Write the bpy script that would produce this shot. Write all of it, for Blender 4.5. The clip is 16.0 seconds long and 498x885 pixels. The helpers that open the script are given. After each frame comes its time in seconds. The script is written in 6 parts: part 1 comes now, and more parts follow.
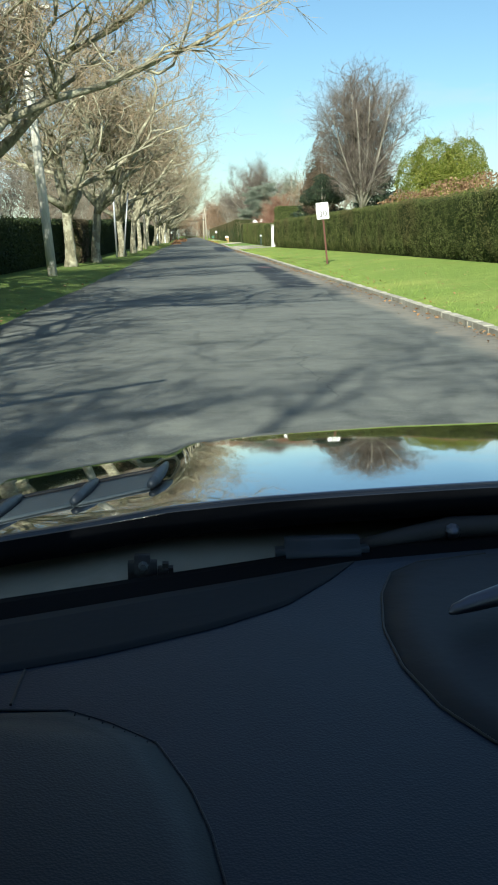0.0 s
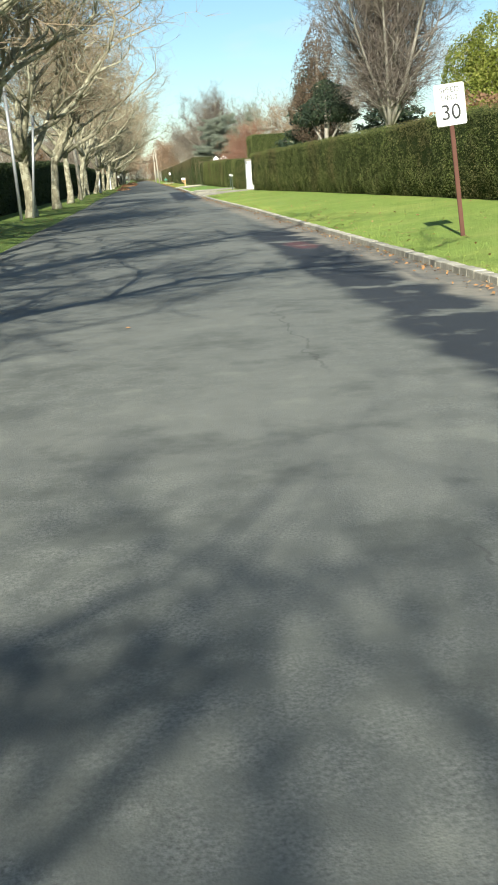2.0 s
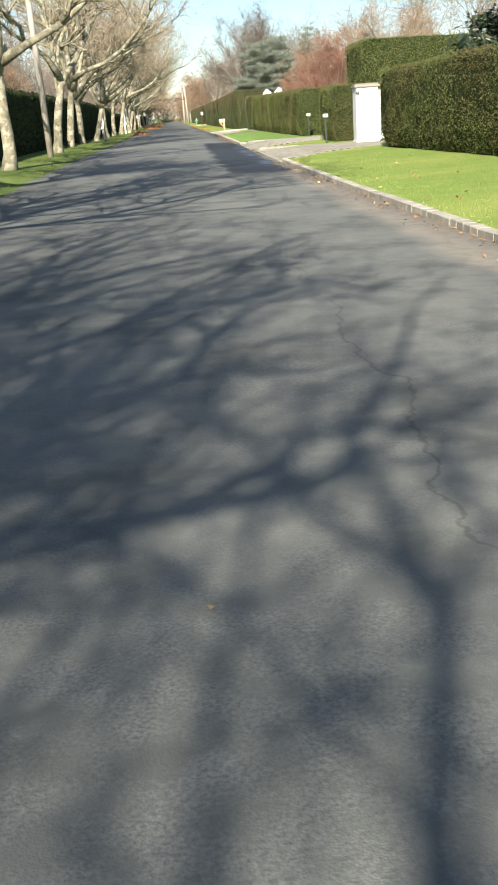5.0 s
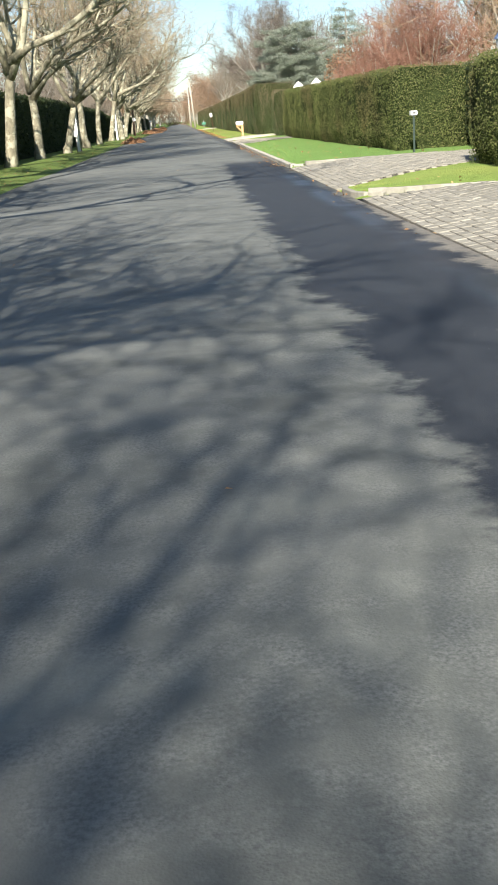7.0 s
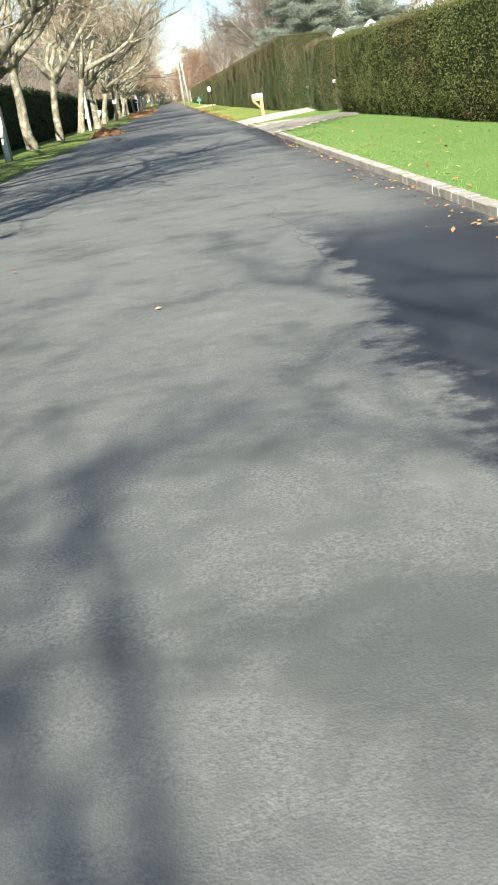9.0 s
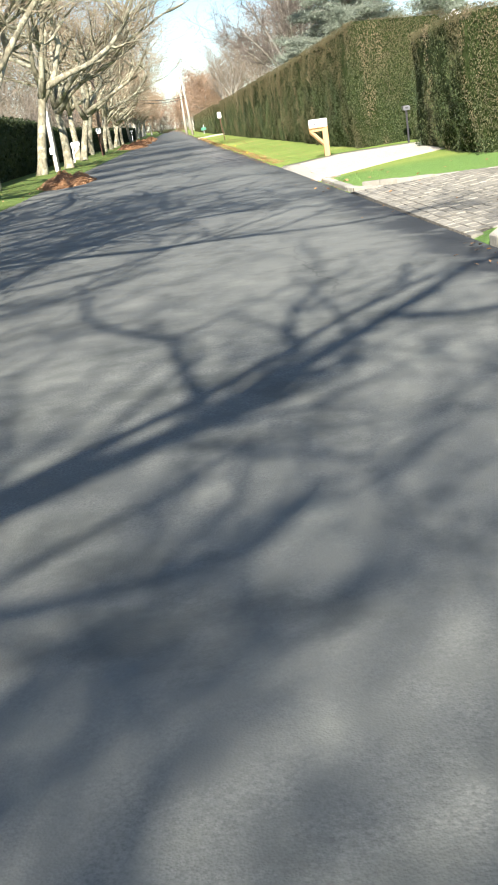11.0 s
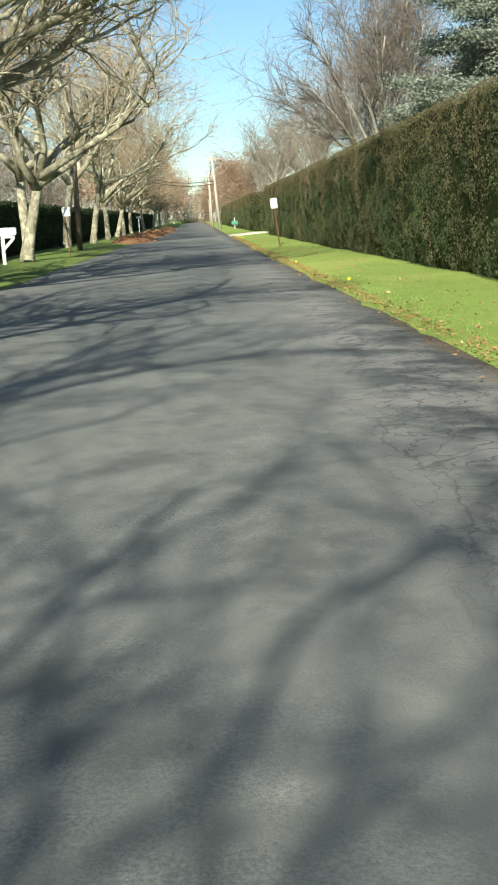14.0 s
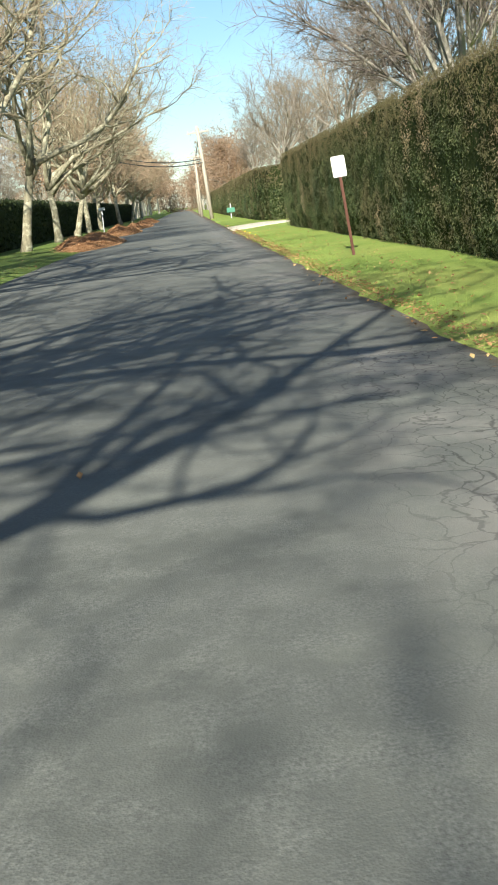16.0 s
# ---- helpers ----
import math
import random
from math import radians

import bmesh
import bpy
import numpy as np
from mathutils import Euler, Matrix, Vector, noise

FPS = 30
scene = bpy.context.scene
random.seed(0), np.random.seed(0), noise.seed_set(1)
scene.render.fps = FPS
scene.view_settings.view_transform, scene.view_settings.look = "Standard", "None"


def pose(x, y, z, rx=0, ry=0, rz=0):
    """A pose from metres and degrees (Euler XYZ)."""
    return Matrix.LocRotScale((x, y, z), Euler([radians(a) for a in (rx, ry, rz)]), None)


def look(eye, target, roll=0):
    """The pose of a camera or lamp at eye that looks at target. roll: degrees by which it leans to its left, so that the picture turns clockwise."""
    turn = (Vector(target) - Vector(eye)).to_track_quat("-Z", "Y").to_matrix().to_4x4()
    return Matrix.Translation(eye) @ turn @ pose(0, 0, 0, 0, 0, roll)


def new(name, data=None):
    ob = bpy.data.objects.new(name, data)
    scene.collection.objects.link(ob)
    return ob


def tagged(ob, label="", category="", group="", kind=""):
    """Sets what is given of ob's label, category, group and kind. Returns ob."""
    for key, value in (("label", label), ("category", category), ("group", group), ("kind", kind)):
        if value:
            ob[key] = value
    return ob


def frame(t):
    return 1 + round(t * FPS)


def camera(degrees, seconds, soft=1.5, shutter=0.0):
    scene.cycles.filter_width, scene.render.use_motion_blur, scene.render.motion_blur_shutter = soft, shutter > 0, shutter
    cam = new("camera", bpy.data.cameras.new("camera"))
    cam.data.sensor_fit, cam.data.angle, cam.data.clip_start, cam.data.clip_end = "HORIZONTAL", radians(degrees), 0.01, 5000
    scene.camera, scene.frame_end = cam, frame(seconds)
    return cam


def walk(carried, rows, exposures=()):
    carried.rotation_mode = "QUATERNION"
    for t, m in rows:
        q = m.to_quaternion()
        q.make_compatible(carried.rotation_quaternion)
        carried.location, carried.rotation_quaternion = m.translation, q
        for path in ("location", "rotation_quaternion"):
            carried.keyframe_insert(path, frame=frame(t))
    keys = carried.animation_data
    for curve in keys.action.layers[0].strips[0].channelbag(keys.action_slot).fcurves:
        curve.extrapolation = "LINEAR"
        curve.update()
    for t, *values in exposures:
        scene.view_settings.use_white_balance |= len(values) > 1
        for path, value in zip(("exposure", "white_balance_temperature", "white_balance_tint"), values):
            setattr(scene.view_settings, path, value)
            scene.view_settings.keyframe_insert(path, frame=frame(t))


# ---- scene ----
cam = camera(26.6, 16.0, 1.9)
# seconds, eye in metres, yaw, pitch and lean in degrees
PATH = [
    (0.0, -0.064, 0.000, 1.223, -2.274, -11.202, 1.302),
    (0.5, -0.057, 5.438, 1.224, -2.111, -11.938, 2.441),
    (1.0, -0.049, 10.875, 1.204, -1.891, -12.706, 4.421),
    (1.5, -0.057, 16.293, 1.193, -2.683, -12.577, 3.937),
    (2.0, -0.091, 21.861, 1.230, -4.091, -14.411, 3.922),
    (2.5, -0.080, 27.344, 1.234, -4.395, -15.865, 2.410),
    (3.0, -0.040, 32.761, 1.217, -3.206, -16.018, 1.339),
    (5.5, 0.089, 60.016, 1.236, -2.152, -17.412, 4.295),
    (6.0, 0.107, 65.502, 1.224, -1.852, -17.317, 4.904),
    (6.5, 0.147, 71.004, 1.214, -1.633, -17.256, 5.172),
    (7.0, 0.162, 76.563, 1.229, -2.002, -17.149, 3.932),
    (7.5, 0.154, 82.159, 1.228, -1.610, -17.500, 4.316),
    (8.0, 0.124, 87.670, 1.211, -1.207, -18.135, 6.161),
    (10.5, 0.115, 113.556, 1.240, -0.915, -18.453, 8.653),
    (11.0, 0.049, 118.526, 1.239, -1.177, -16.987, 7.935),
    (11.5, -0.010, 123.423, 1.229, -1.418, -14.466, 6.807),
    (12.0, 0.032, 128.263, 1.210, -1.493, -11.643, 5.613),
    (12.5, -0.002, 133.618, 1.226, -1.738, -11.358, 5.079),
    (13.0, -0.023, 138.678, 1.193, -1.985, -11.295, 3.723),
    (13.5, -0.050, 143.955, 1.194, -2.125, -11.436, 2.230),
    (14.0, -0.037, 149.177, 1.216, -1.662, -12.110, 2.789),
    (14.5, -0.064, 154.619, 1.218, -1.514, -12.077, 3.556),
    (15.0, -0.063, 159.948, 1.210, -1.012, -11.867, 4.569),
    (15.5, -0.141, 165.408, 1.210, -1.134, -11.588, 4.590),
    (16.0, -0.132, 170.687, 1.201, -1.705, -12.856, 5.500),
]


def aim(x, y, z, yaw, pitch, lean):
    a, b = radians(yaw), radians(pitch)
    way = Vector((-math.sin(a) * math.cos(b), math.cos(a) * math.cos(b), math.sin(b)))
    return look((x, y, z), Vector((x, y, z)) + way, -lean)


# stops by which the clip's camera brightens and darkens on the way
STOPS = [(0.0, 1.0, 6200, -2), (0.5, 1.0, 6250, -3), (1.5, 1.05, 6400, 1), (2.0, 1.1, 6450, 3), (2.5, 1.42, 6600, 11), (3.0, 1.42, 6700, 13), (5.5, 1.32, 6550, 11), (8.0, 1.42, 6350, 11), (11.0, 1.67, 6350, 12), (11.6, 1.47, 6300, 12),
         (12.0, 1.22, 6200, 4), (12.5, 0.98, 6100, -3), (13.2, 1.03, 6250, -2), (14.0, 1.17, 6450, 2), (15.0, 1.17, 6500, 5), (16.0, 1.27, 6500, 5)]
walk(cam, [(row[0], aim(*row[1:])) for row in PATH], STOPS)

# ---- sky, sun ----
SUN_AZ, SUN_EL = 11.0, 30.0     # shadows run 11 degrees to the right of the road's way
world = bpy.data.worlds.new("sky")
scene.world = world
world.use_nodes = True
wn, wl = world.node_tree.nodes, world.node_tree.links
wn.clear()
w_out, w_bg = wn.new("ShaderNodeOutputWorld"), wn.new("ShaderNodeBackground")
w_sky = wn.new("ShaderNodeTexSky")
w_sky.sky_type, w_sky.sun_disc = "NISHITA", False
w_sky.sun_elevation, w_sky.sun_rotation = radians(SUN_EL), radians(180 + SUN_AZ)
w_sky.air_density, w_sky.dust_density, w_sky.ozone_density = 1.0, 0.3, 3.5
w_bg.inputs["Strength"].default_value = 0.063
w_map, w_co = wn.new("ShaderNodeMapping"), wn.new("ShaderNodeTexCoord")
w_map.inputs["Scale"].default_value = (1.6, 1.6, 7.0)
w_map.inputs["Location"].default_value = (0.35, 0.0, 0.2)
w_cl, w_rp, w_mx = wn.new("ShaderNodeTexNoise"), wn.new("ShaderNodeValToRGB"), wn.new("ShaderNodeMix")
w_cl.inputs["Scale"].default_value, w_cl.inputs["Detail"].default_value = 2.2, 7.0
w_rp.color_ramp.elements[0].position, w_rp.color_ramp.elements[1].position = 0.52, 0.78
w_mx.data_type = "RGBA"
w_mx.inputs[7].default_value = (6.5, 6.7, 7.0, 1)
wl.new(w_co.outputs["Generated"], w_map.inputs["Vector"])
wl.new(w_map.outputs["Vector"], w_cl.inputs["Vector"])
wl.new(w_cl.outputs["Fac"], w_rp.inputs["Fac"])
wl.new(w_rp.outputs["Color"], w_mx.inputs[0])
w_tint = wn.new("ShaderNodeMix")
w_tint.data_type, w_tint.blend_type = "RGBA", "MULTIPLY"
w_tint.inputs[0].default_value, w_tint.inputs[7].default_value = 1.0, (0.95, 1.0, 1.0, 1)
wl.new(w_sky.outputs["Color"], w_tint.inputs[6])
wl.new(w_tint.outputs[2], w_mx.inputs[6])
wl.new(w_mx.outputs[2], w_bg.inputs["Color"])
wl.new(w_bg.outputs["Background"], w_out.inputs["Surface"])

sun = new("sun", bpy.data.lights.new("sun", "SUN"))
sun.data.energy, sun.data.angle, sun.data.color = 4.6, radians(0.5), (1.0, 0.93, 0.82)
_a, _e = radians(SUN_AZ), radians(SUN_EL)
sun.matrix_world = look(Vector((-math.sin(_a) * math.cos(_e), -math.cos(_a) * math.cos(_e), math.sin(_e))) * 60, (0, 0, 0))


# ---- materials ----
class Mat:
    """A node material under construction."""

    def __init__(self, name, rough=0.8, metal=0.0, spec=0.5):
        self.m = bpy.data.materials.new(name)
        self.m.use_nodes = True
        self.n, self.l = self.m.node_tree.nodes, self.m.node_tree.links
        self.b = self.n["Principled BSDF"]
        self.b.inputs["Roughness"].default_value = rough
        self.b.inputs["Metallic"].default_value = metal
        self.b.inputs["Specular IOR Level"].default_value = spec
        self.co = self.n.new("ShaderNodeTexCoord").outputs["Object"]

    def put(self, sock, value):
        if isinstance(value, (int, float)):
            sock.default_value = value
        elif isinstance(value, tuple):
            sock.default_value = (*value, 1) if len(value) == 3 and len(sock.default_value) == 4 else value
        else:
            self.l.new(value, sock)

    def node(self, kind, **inputs):
        nd = self.n.new(kind)
        for k, v in inputs.items():
            self.put(nd.inputs[k.replace("_", " ")], v)
        return nd

    def scaled(self, s, co=None):
        nd = self.n.new("ShaderNodeMapping")
        self.l.new(co or self.co, nd.inputs["Vector"])
        nd.inputs["Scale"].default_value = s if isinstance(s, tuple) else (s, s, s)
        return nd.outputs["Vector"]

    def noise(self, scale, detail=4.0, rough=0.55, co=None):
        nd = self.node("ShaderNodeTexNoise", Scale=float(scale), Detail=float(detail), Roughness=rough)
        self.l.new(co or self.co, nd.inputs["Vector"])
        return nd.outputs["Fac"]

    def voronoi(self, scale, feature="F1", co=None, out="Distance"):
        nd = self.node("ShaderNodeTexVoronoi", Scale=float(scale))
        nd.feature = feature
        self.l.new(co or self.co, nd.inputs["Vector"])
        return nd.outputs[out]

    def math(self, op, a, b=0.0, c=None):
        nd = self.n.new("ShaderNodeMath")
        nd.operation = op
        self.put(nd.inputs[0], a), self.put(nd.inputs[1], b)
        if c is not None:
            self.put(nd.inputs[2], c)
        return nd.outputs[0]

    def step(self, v, lo, hi, a=0.0, b=1.0):
        nd = self.n.new("ShaderNodeMapRange")
        nd.interpolation_type = "SMOOTHSTEP"
        for k, q in zip(("Value", "From Min", "From Max", "To Min", "To Max"), (v, lo, hi, a, b)):
            self.put(nd.inputs[k], q)
        return nd.outputs["Result"]

    def mix(self, f, a, b, mode="MIX"):
        nd = self.n.new("ShaderNodeMix")
        nd.data_type, nd.blend_type = "RGBA", mode
        self.put(nd.inputs[0], f), self.put(nd.inputs[6], a), self.put(nd.inputs[7], b)
        return nd.outputs[2]

    def xyz(self):
        nd = self.n.new("ShaderNodeSeparateXYZ")
        self.l.new(self.co, nd.inputs[0])
        return nd.outputs

    def island(self):
        return self.n.new("ShaderNodeNewGeometry").outputs["Random Per Island"]

    def objrand(self):
        return self.n.new("ShaderNodeObjectInfo").outputs["Random"]

    def ramp(self, f, *stops):
        nd = self.n.new("ShaderNodeValToRGB")
        el = nd.color_ramp.elements
        while len(el) < len(stops):
            el.new(0.5)
        for e, (p, c) in zip(el, stops):
            e.position, e.color = p, (*c, 1)
        self.put(nd.inputs["Fac"], f)
        return nd.outputs["Color"]

    def color(self, c):
        self.put(self.b.inputs["Base Color"], c)
        return self

    def rough(self, v):
        self.put(self.b.inputs["Roughness"], v)
        return self

    def bump(self, h, strength=0.4, dist=0.02):
        nd = self.n.new("ShaderNodeBump")
        nd.inputs["Strength"].default_value, nd.inputs["Distance"].default_value = strength, dist
        self.put(nd.inputs["Height"], h)
        self.l.new(nd.outputs["Normal"], self.b.inputs["Normal"])
        return self

    def thin(self, amount):
        """Light that passes through a leaf."""
        tr = self.n.new("ShaderNodeBsdfTranslucent")
        mx = self.n.new("ShaderNodeMixShader")
        mx.inputs[0].default_value = amount
        src = self.b.inputs["Base Color"].links
        if src:
            self.l.new(src[0].from_socket, tr.inputs["Color"])
        else:
            tr.inputs["Color"].default_value = self.b.inputs["Base Color"].default_value
        self.l.new(self.b.outputs[0], mx.inputs[1]), self.l.new(tr.outputs[0], mx.inputs[2])
        self.l.new(mx.outputs[0], self.n["Material Output"].inputs["Surface"])
        return self


def make_asphalt():
    q = Mat("asphalt", 0.85, spec=0.35)
    x, y, _ = q.xyz()
    fine, mid, big = q.noise(90, 3), q.noise(6, 5), q.noise(0.35, 3)
    stone = q.voronoi(140)
    base = q.ramp(fine, (0.3, (0.1, 0.106, 0.097)), (0.7, (0.212, 0.222, 0.2)))
    base = q.mix(q.step(mid, 0.35, 0.7, 0, 0.9), base, (0.125, 0.133, 0.119))
    base = q.mix(q.step(big, 0.4, 0.65, 0.0, 0.6), base, (0.182, 0.188, 0.168))
    blotch = q.noise(1.3, 5, 0.65)
    base = q.mix(q.step(blotch, 0.48, 0.68, 0, 0.7), base, (0.078, 0.085, 0.077))
    base = q.mix(q.step(blotch, 0.44, 0.3, 0, 0.5), base, (0.225, 0.235, 0.2))
    # a darker, newer surface further on
    base = q.mix(q.step(q.math("ADD", y, q.math("MULTIPLY", mid, 8.0)), 160, 176, 0, 0.15), base, (0.07, 0.073, 0.07))
    wob = q.math("MULTIPLY", q.math("SUBTRACT", q.noise(0.8, 4), 0.5), 1.6)
    # damp dark strips along the gutter, and sand washed against the kerb
    e = q.math("ADD", x, q.math("MULTIPLY", wob, 0.45))
    span = lambda a, b: q.math("MULTIPLY", q.step(q.math("ADD", y, wob), a, a + 2), q.step(q.math("ADD", y, wob), b, b - 3))
    ragged = q.step(q.noise(1.7, 4), 0.36, 0.48)
    one = q.math("MULTIPLY", ragged, q.math("MULTIPLY", q.math("MULTIPLY", q.step(e, 1.55, 1.8), q.step(e, 2.75, 2.5)), span(23, 46)))
    e3 = q.math("ADD", e, q.math("MULTIPLY", q.math("SUBTRACT", q.noise(2.6, 6, 0.7), 0.5), 0.9))
    two = q.math("MULTIPLY", q.math("MULTIPLY", q.step(e3, 0.9, 1.1), q.step(e3, 2.5, 2.3)), span(77, 109))
    three = q.math("MULTIPLY", ragged, q.math("MULTIPLY", q.step(e, 1.75, 2.1), q.math("MULTIPLY", span(119, 136), 0.75)))
    four = q.math("MULTIPLY", ragged, q.math("MULTIPLY", q.step(e, 0.9, 1.3), q.math("MULTIPLY", span(147, 163), 0.65)))
    damp = q.math("MAXIMUM", q.math("MAXIMUM", one, four), q.math("MAXIMUM", two, three))
    sand = q.math("MULTIPLY", q.step(q.math("ADD", e, q.math("MULTIPLY", y, 0.0103)), 2.75, 3.15), q.step(y, 96, 90))
    base = q.mix(q.math("MULTIPLY", sand, q.step(mid, 0.3, 0.6, 0.5, 0.95)), base, (0.33, 0.295, 0.235))
    base = q.mix(q.math("MULTIPLY", damp, 0.92), base, (0.022, 0.026, 0.033))
    stain = q.math("ADD", q.math("POWER", q.math("DIVIDE", q.math("SUBTRACT", e, 2.22), 0.3), 2.0), q.math("POWER", q.math("DIVIDE", q.math("SUBTRACT", y, 39.3), 1.1), 2.0))
    base = q.mix(q.math("MULTIPLY", q.step(stain, 1.1, 0.3), q.step(mid, 0.35, 0.6, 0.2, 0.55)), base, (0.2, 0.07, 0.065))
    # fine crazing where the surface breaks up
    wv = q.n.new("ShaderNodeVectorMath")
    wv.operation = "ADD"
    nz = q.node("ShaderNodeTexNoise", Scale=1.4, Detail=6.0)
    q.l.new(q.co, nz.inputs["Vector"]), q.l.new(nz.outputs["Color"], wv.inputs[0]), q.l.new(q.co, wv.inputs[1])
    crack = q.voronoi(5.2, "DISTANCE_TO_EDGE", co=q.scaled((1, 0.8, 0), wv.outputs[0]))
    broken = q.math("MULTIPLY", q.step(q.math("ADD", x, q.math("MULTIPLY", y, 0.006)), 1.2, 2.2), q.math("MULTIPLY", q.step(q.noise(0.22, 3), 0.32, 0.46), q.step(y, 146, 156)))
    line = q.math("MULTIPLY", q.step(crack, 0.034, 0.006), broken)
    worn = q.math("MULTIPLY", broken, q.step(blotch, 0.42, 0.6))
    base = q.mix(q.math("MULTIPLY", worn, 0.75), base, (0.25, 0.24, 0.22))
    crumb = q.math("MULTIPLY", q.step(q.math("ADD", e, q.math("MULTIPLY", y, 0.0115)), 3.72, 3.95), q.step(y, 146, 152))
    base = q.mix(q.math("MULTIPLY", crumb, 0.75), base, q.mix(q.step(fine, 0.4, 0.6), (0.12, 0.085, 0.05), (0.27, 0.19, 0.11)))
    base = q.mix(q.math("MULTIPLY", line, 0.62), base, (0.03, 0.03, 0.03))
    long_crack = q.step(q.math("ABSOLUTE", q.math("SUBTRACT", q.math("ADD", x, q.math("MULTIPLY", q.math("SUBTRACT", q.noise(0.6, 6, 0.6), 0.5), 0.9)), 0.9)), 0.014, 0.004)
    gaps = q.step(q.noise(0.16, 2), 0.5, 0.56)
    base = q.mix(q.math("MULTIPLY", q.math("MULTIPLY", long_crack, gaps), 0.32), base, (0.022, 0.022, 0.023))
    speck = q.math("MULTIPLY", q.step(q.voronoi(17), 0.085, 0.06), q.math("MULTIPLY", q.step(q.noise(2, 2), 0.5, 0.58), q.math("MULTIPLY", q.step(x, 1.0, 1.4), span(78, 104))))
    base = q.mix(q.math("MULTIPLY", speck, 0.7), base, (0.34, 0.33, 0.31))
    e2 = q.math("ADD", x, q.math("MULTIPLY", wob, 0.1))
    runnel = q.math("MULTIPLY", q.math("MULTIPLY", q.step(e2, 1.85, 2.15), q.step(e2, 2.5, 2.25)), span(80, 101))
    wet = q.math("MULTIPLY", runnel, q.step(q.noise(0.35, 3), 0.36, 0.6))
    q.color(base).rough(q.math("SUBTRACT", 0.88, q.math("ADD", q.math("MULTIPLY", damp, 0.14), q.math("MULTIPLY", wet, 0.36))))
    h = q.math("ADD", q.math("MULTIPLY", stone, 0.5), q.math("MULTIPLY", mid, 0.8))
    return q.bump(q.math("SUBTRACT", h, q.math("MULTIPLY", line, 0.8)), 0.3, 0.007).m


def make_grass():
    q = Mat("lawn", 0.9, spec=0.1)
    big, mid, fine = q.noise(0.25, 4), q.noise(2.2, 5), q.noise(40, 4, 0.7)
    c = q.ramp(fine, (0.25, (0.12, 0.185, 0.035)), (0.55, (0.235, 0.325, 0.075)), (0.8, (0.34, 0.42, 0.13)))
    c = q.mix(q.step(mid, 0.4, 0.7, 0, 0.55), c, (0.28, 0.36, 0.09))
    c = q.mix(q.step(big, 0.45, 0.7, 0, 0.6), c, (0.36, 0.39, 0.11))
    c = q.mix(q.math("MULTIPLY", q.step(q.noise(1.1, 5, 0.7), 0.6, 0.72), 0.55), c, (0.2, 0.13, 0.06))
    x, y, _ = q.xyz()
    # left verge coloured darker green, painting in the shade under the trees
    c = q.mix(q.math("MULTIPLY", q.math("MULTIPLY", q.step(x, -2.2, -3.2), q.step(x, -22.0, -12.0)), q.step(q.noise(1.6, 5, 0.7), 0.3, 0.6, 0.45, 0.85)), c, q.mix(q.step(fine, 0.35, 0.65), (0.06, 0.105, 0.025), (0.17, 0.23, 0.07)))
    fed = q.math("MULTIPLY", q.math("MULTIPLY", q.step(y, 101, 104), q.step(y, 139, 137)), q.math("MULTIPLY", q.step(x, 1.0, 2.0), q.step(x, 14.0, 9.0)))
    c = q.mix(q.math("MULTIPLY", fed, 0.75), c, q.mix(q.step(fine, 0.35, 0.65), (0.09, 0.19, 0.045), (0.21, 0.36, 0.105)))
    return q.color(c).bump(q.math("ADD", fine, q.math("MULTIPLY", q.noise(130, 2), 0.7)), 0.6, 0.025).m


def make_soil():
    q = Mat("leaf_litter_soil", 0.95, spec=0.1)
    c = q.ramp(q.noise(26, 5, 0.7), (0.3, (0.09, 0.055, 0.03)), (0.55, (0.24, 0.14, 0.07)), (0.75, (0.38, 0.24, 0.13)))
    return q.color(c).bump(q.noise(60, 4), 0.8, 0.03).m


def make_leaf(name, dark, light, odd, odd_at=0.93, trans=0.18, rough=0.45):
    q = Mat(name, rough, spec=0.4)
    r = q.island()
    c = q.ramp(r, (0.0, dark), (0.75, light), (odd_at, odd))
    c = q.mix(q.step(q.noise(0.9, 4), 0.42, 0.68, 0, 0.65), c, dark)
    return q.color(c).thin(trans).m


def make_privet():
    """Hedge leaves with duller, browned stretches."""
    q = Mat("privet_leaf", 0.75, spec=0.22)
    c = q.ramp(q.island(), (0.0, (0.068, 0.086, 0.026)), (0.75, (0.145, 0.17, 0.05)), (0.93, (0.21, 0.2, 0.09)))
    c = q.mix(q.step(q.noise(0.9, 4), 0.42, 0.68, 0, 0.6), c, (0.07, 0.084, 0.026))
    c = q.mix(q.step(q.noise(0.33, 4), 0.5, 0.66, 0, 0.5), c, (0.135, 0.1, 0.05))
    return q.color(c).thin(0.18).m


def make_scarred_leaf():
    """Hedge leaves with a few upright tan scars and olive-brown stretches."""
    q = Mat("yew_leaf", 0.55, spec=0.28)
    c = q.ramp(q.island(), (0.0, (0.026, 0.042, 0.017)), (0.7, (0.07, 0.1, 0.035)), (0.95, (0.14, 0.15, 0.07)))
    c = q.mix(q.step(q.noise(0.8, 4), 0.42, 0.66, 0, 0.6), c, (0.11, 0.085, 0.045))
    c = q.mix(q.step(q.noise(0.5, 3), 0.55, 0.7, 0, 0.55), c, (0.035, 0.058, 0.03))
    z = q.math("ADD", q.xyz()[2], q.math("MULTIPLY", q.noise(0.7, 4), 1.6))
    c = q.mix(q.step(z, 2.2, 3.6, 0, 0.6), c, (0.13, 0.098, 0.05))
    s = q.noise(1.0, 3, co=q.scaled((1.0, 1.2, 0.3)))
    c = q.mix(q.step(s, 0.61, 0.7, 0, 0.65), c, (0.27, 0.205, 0.13))
    return q.color(c).thin(0.12).m


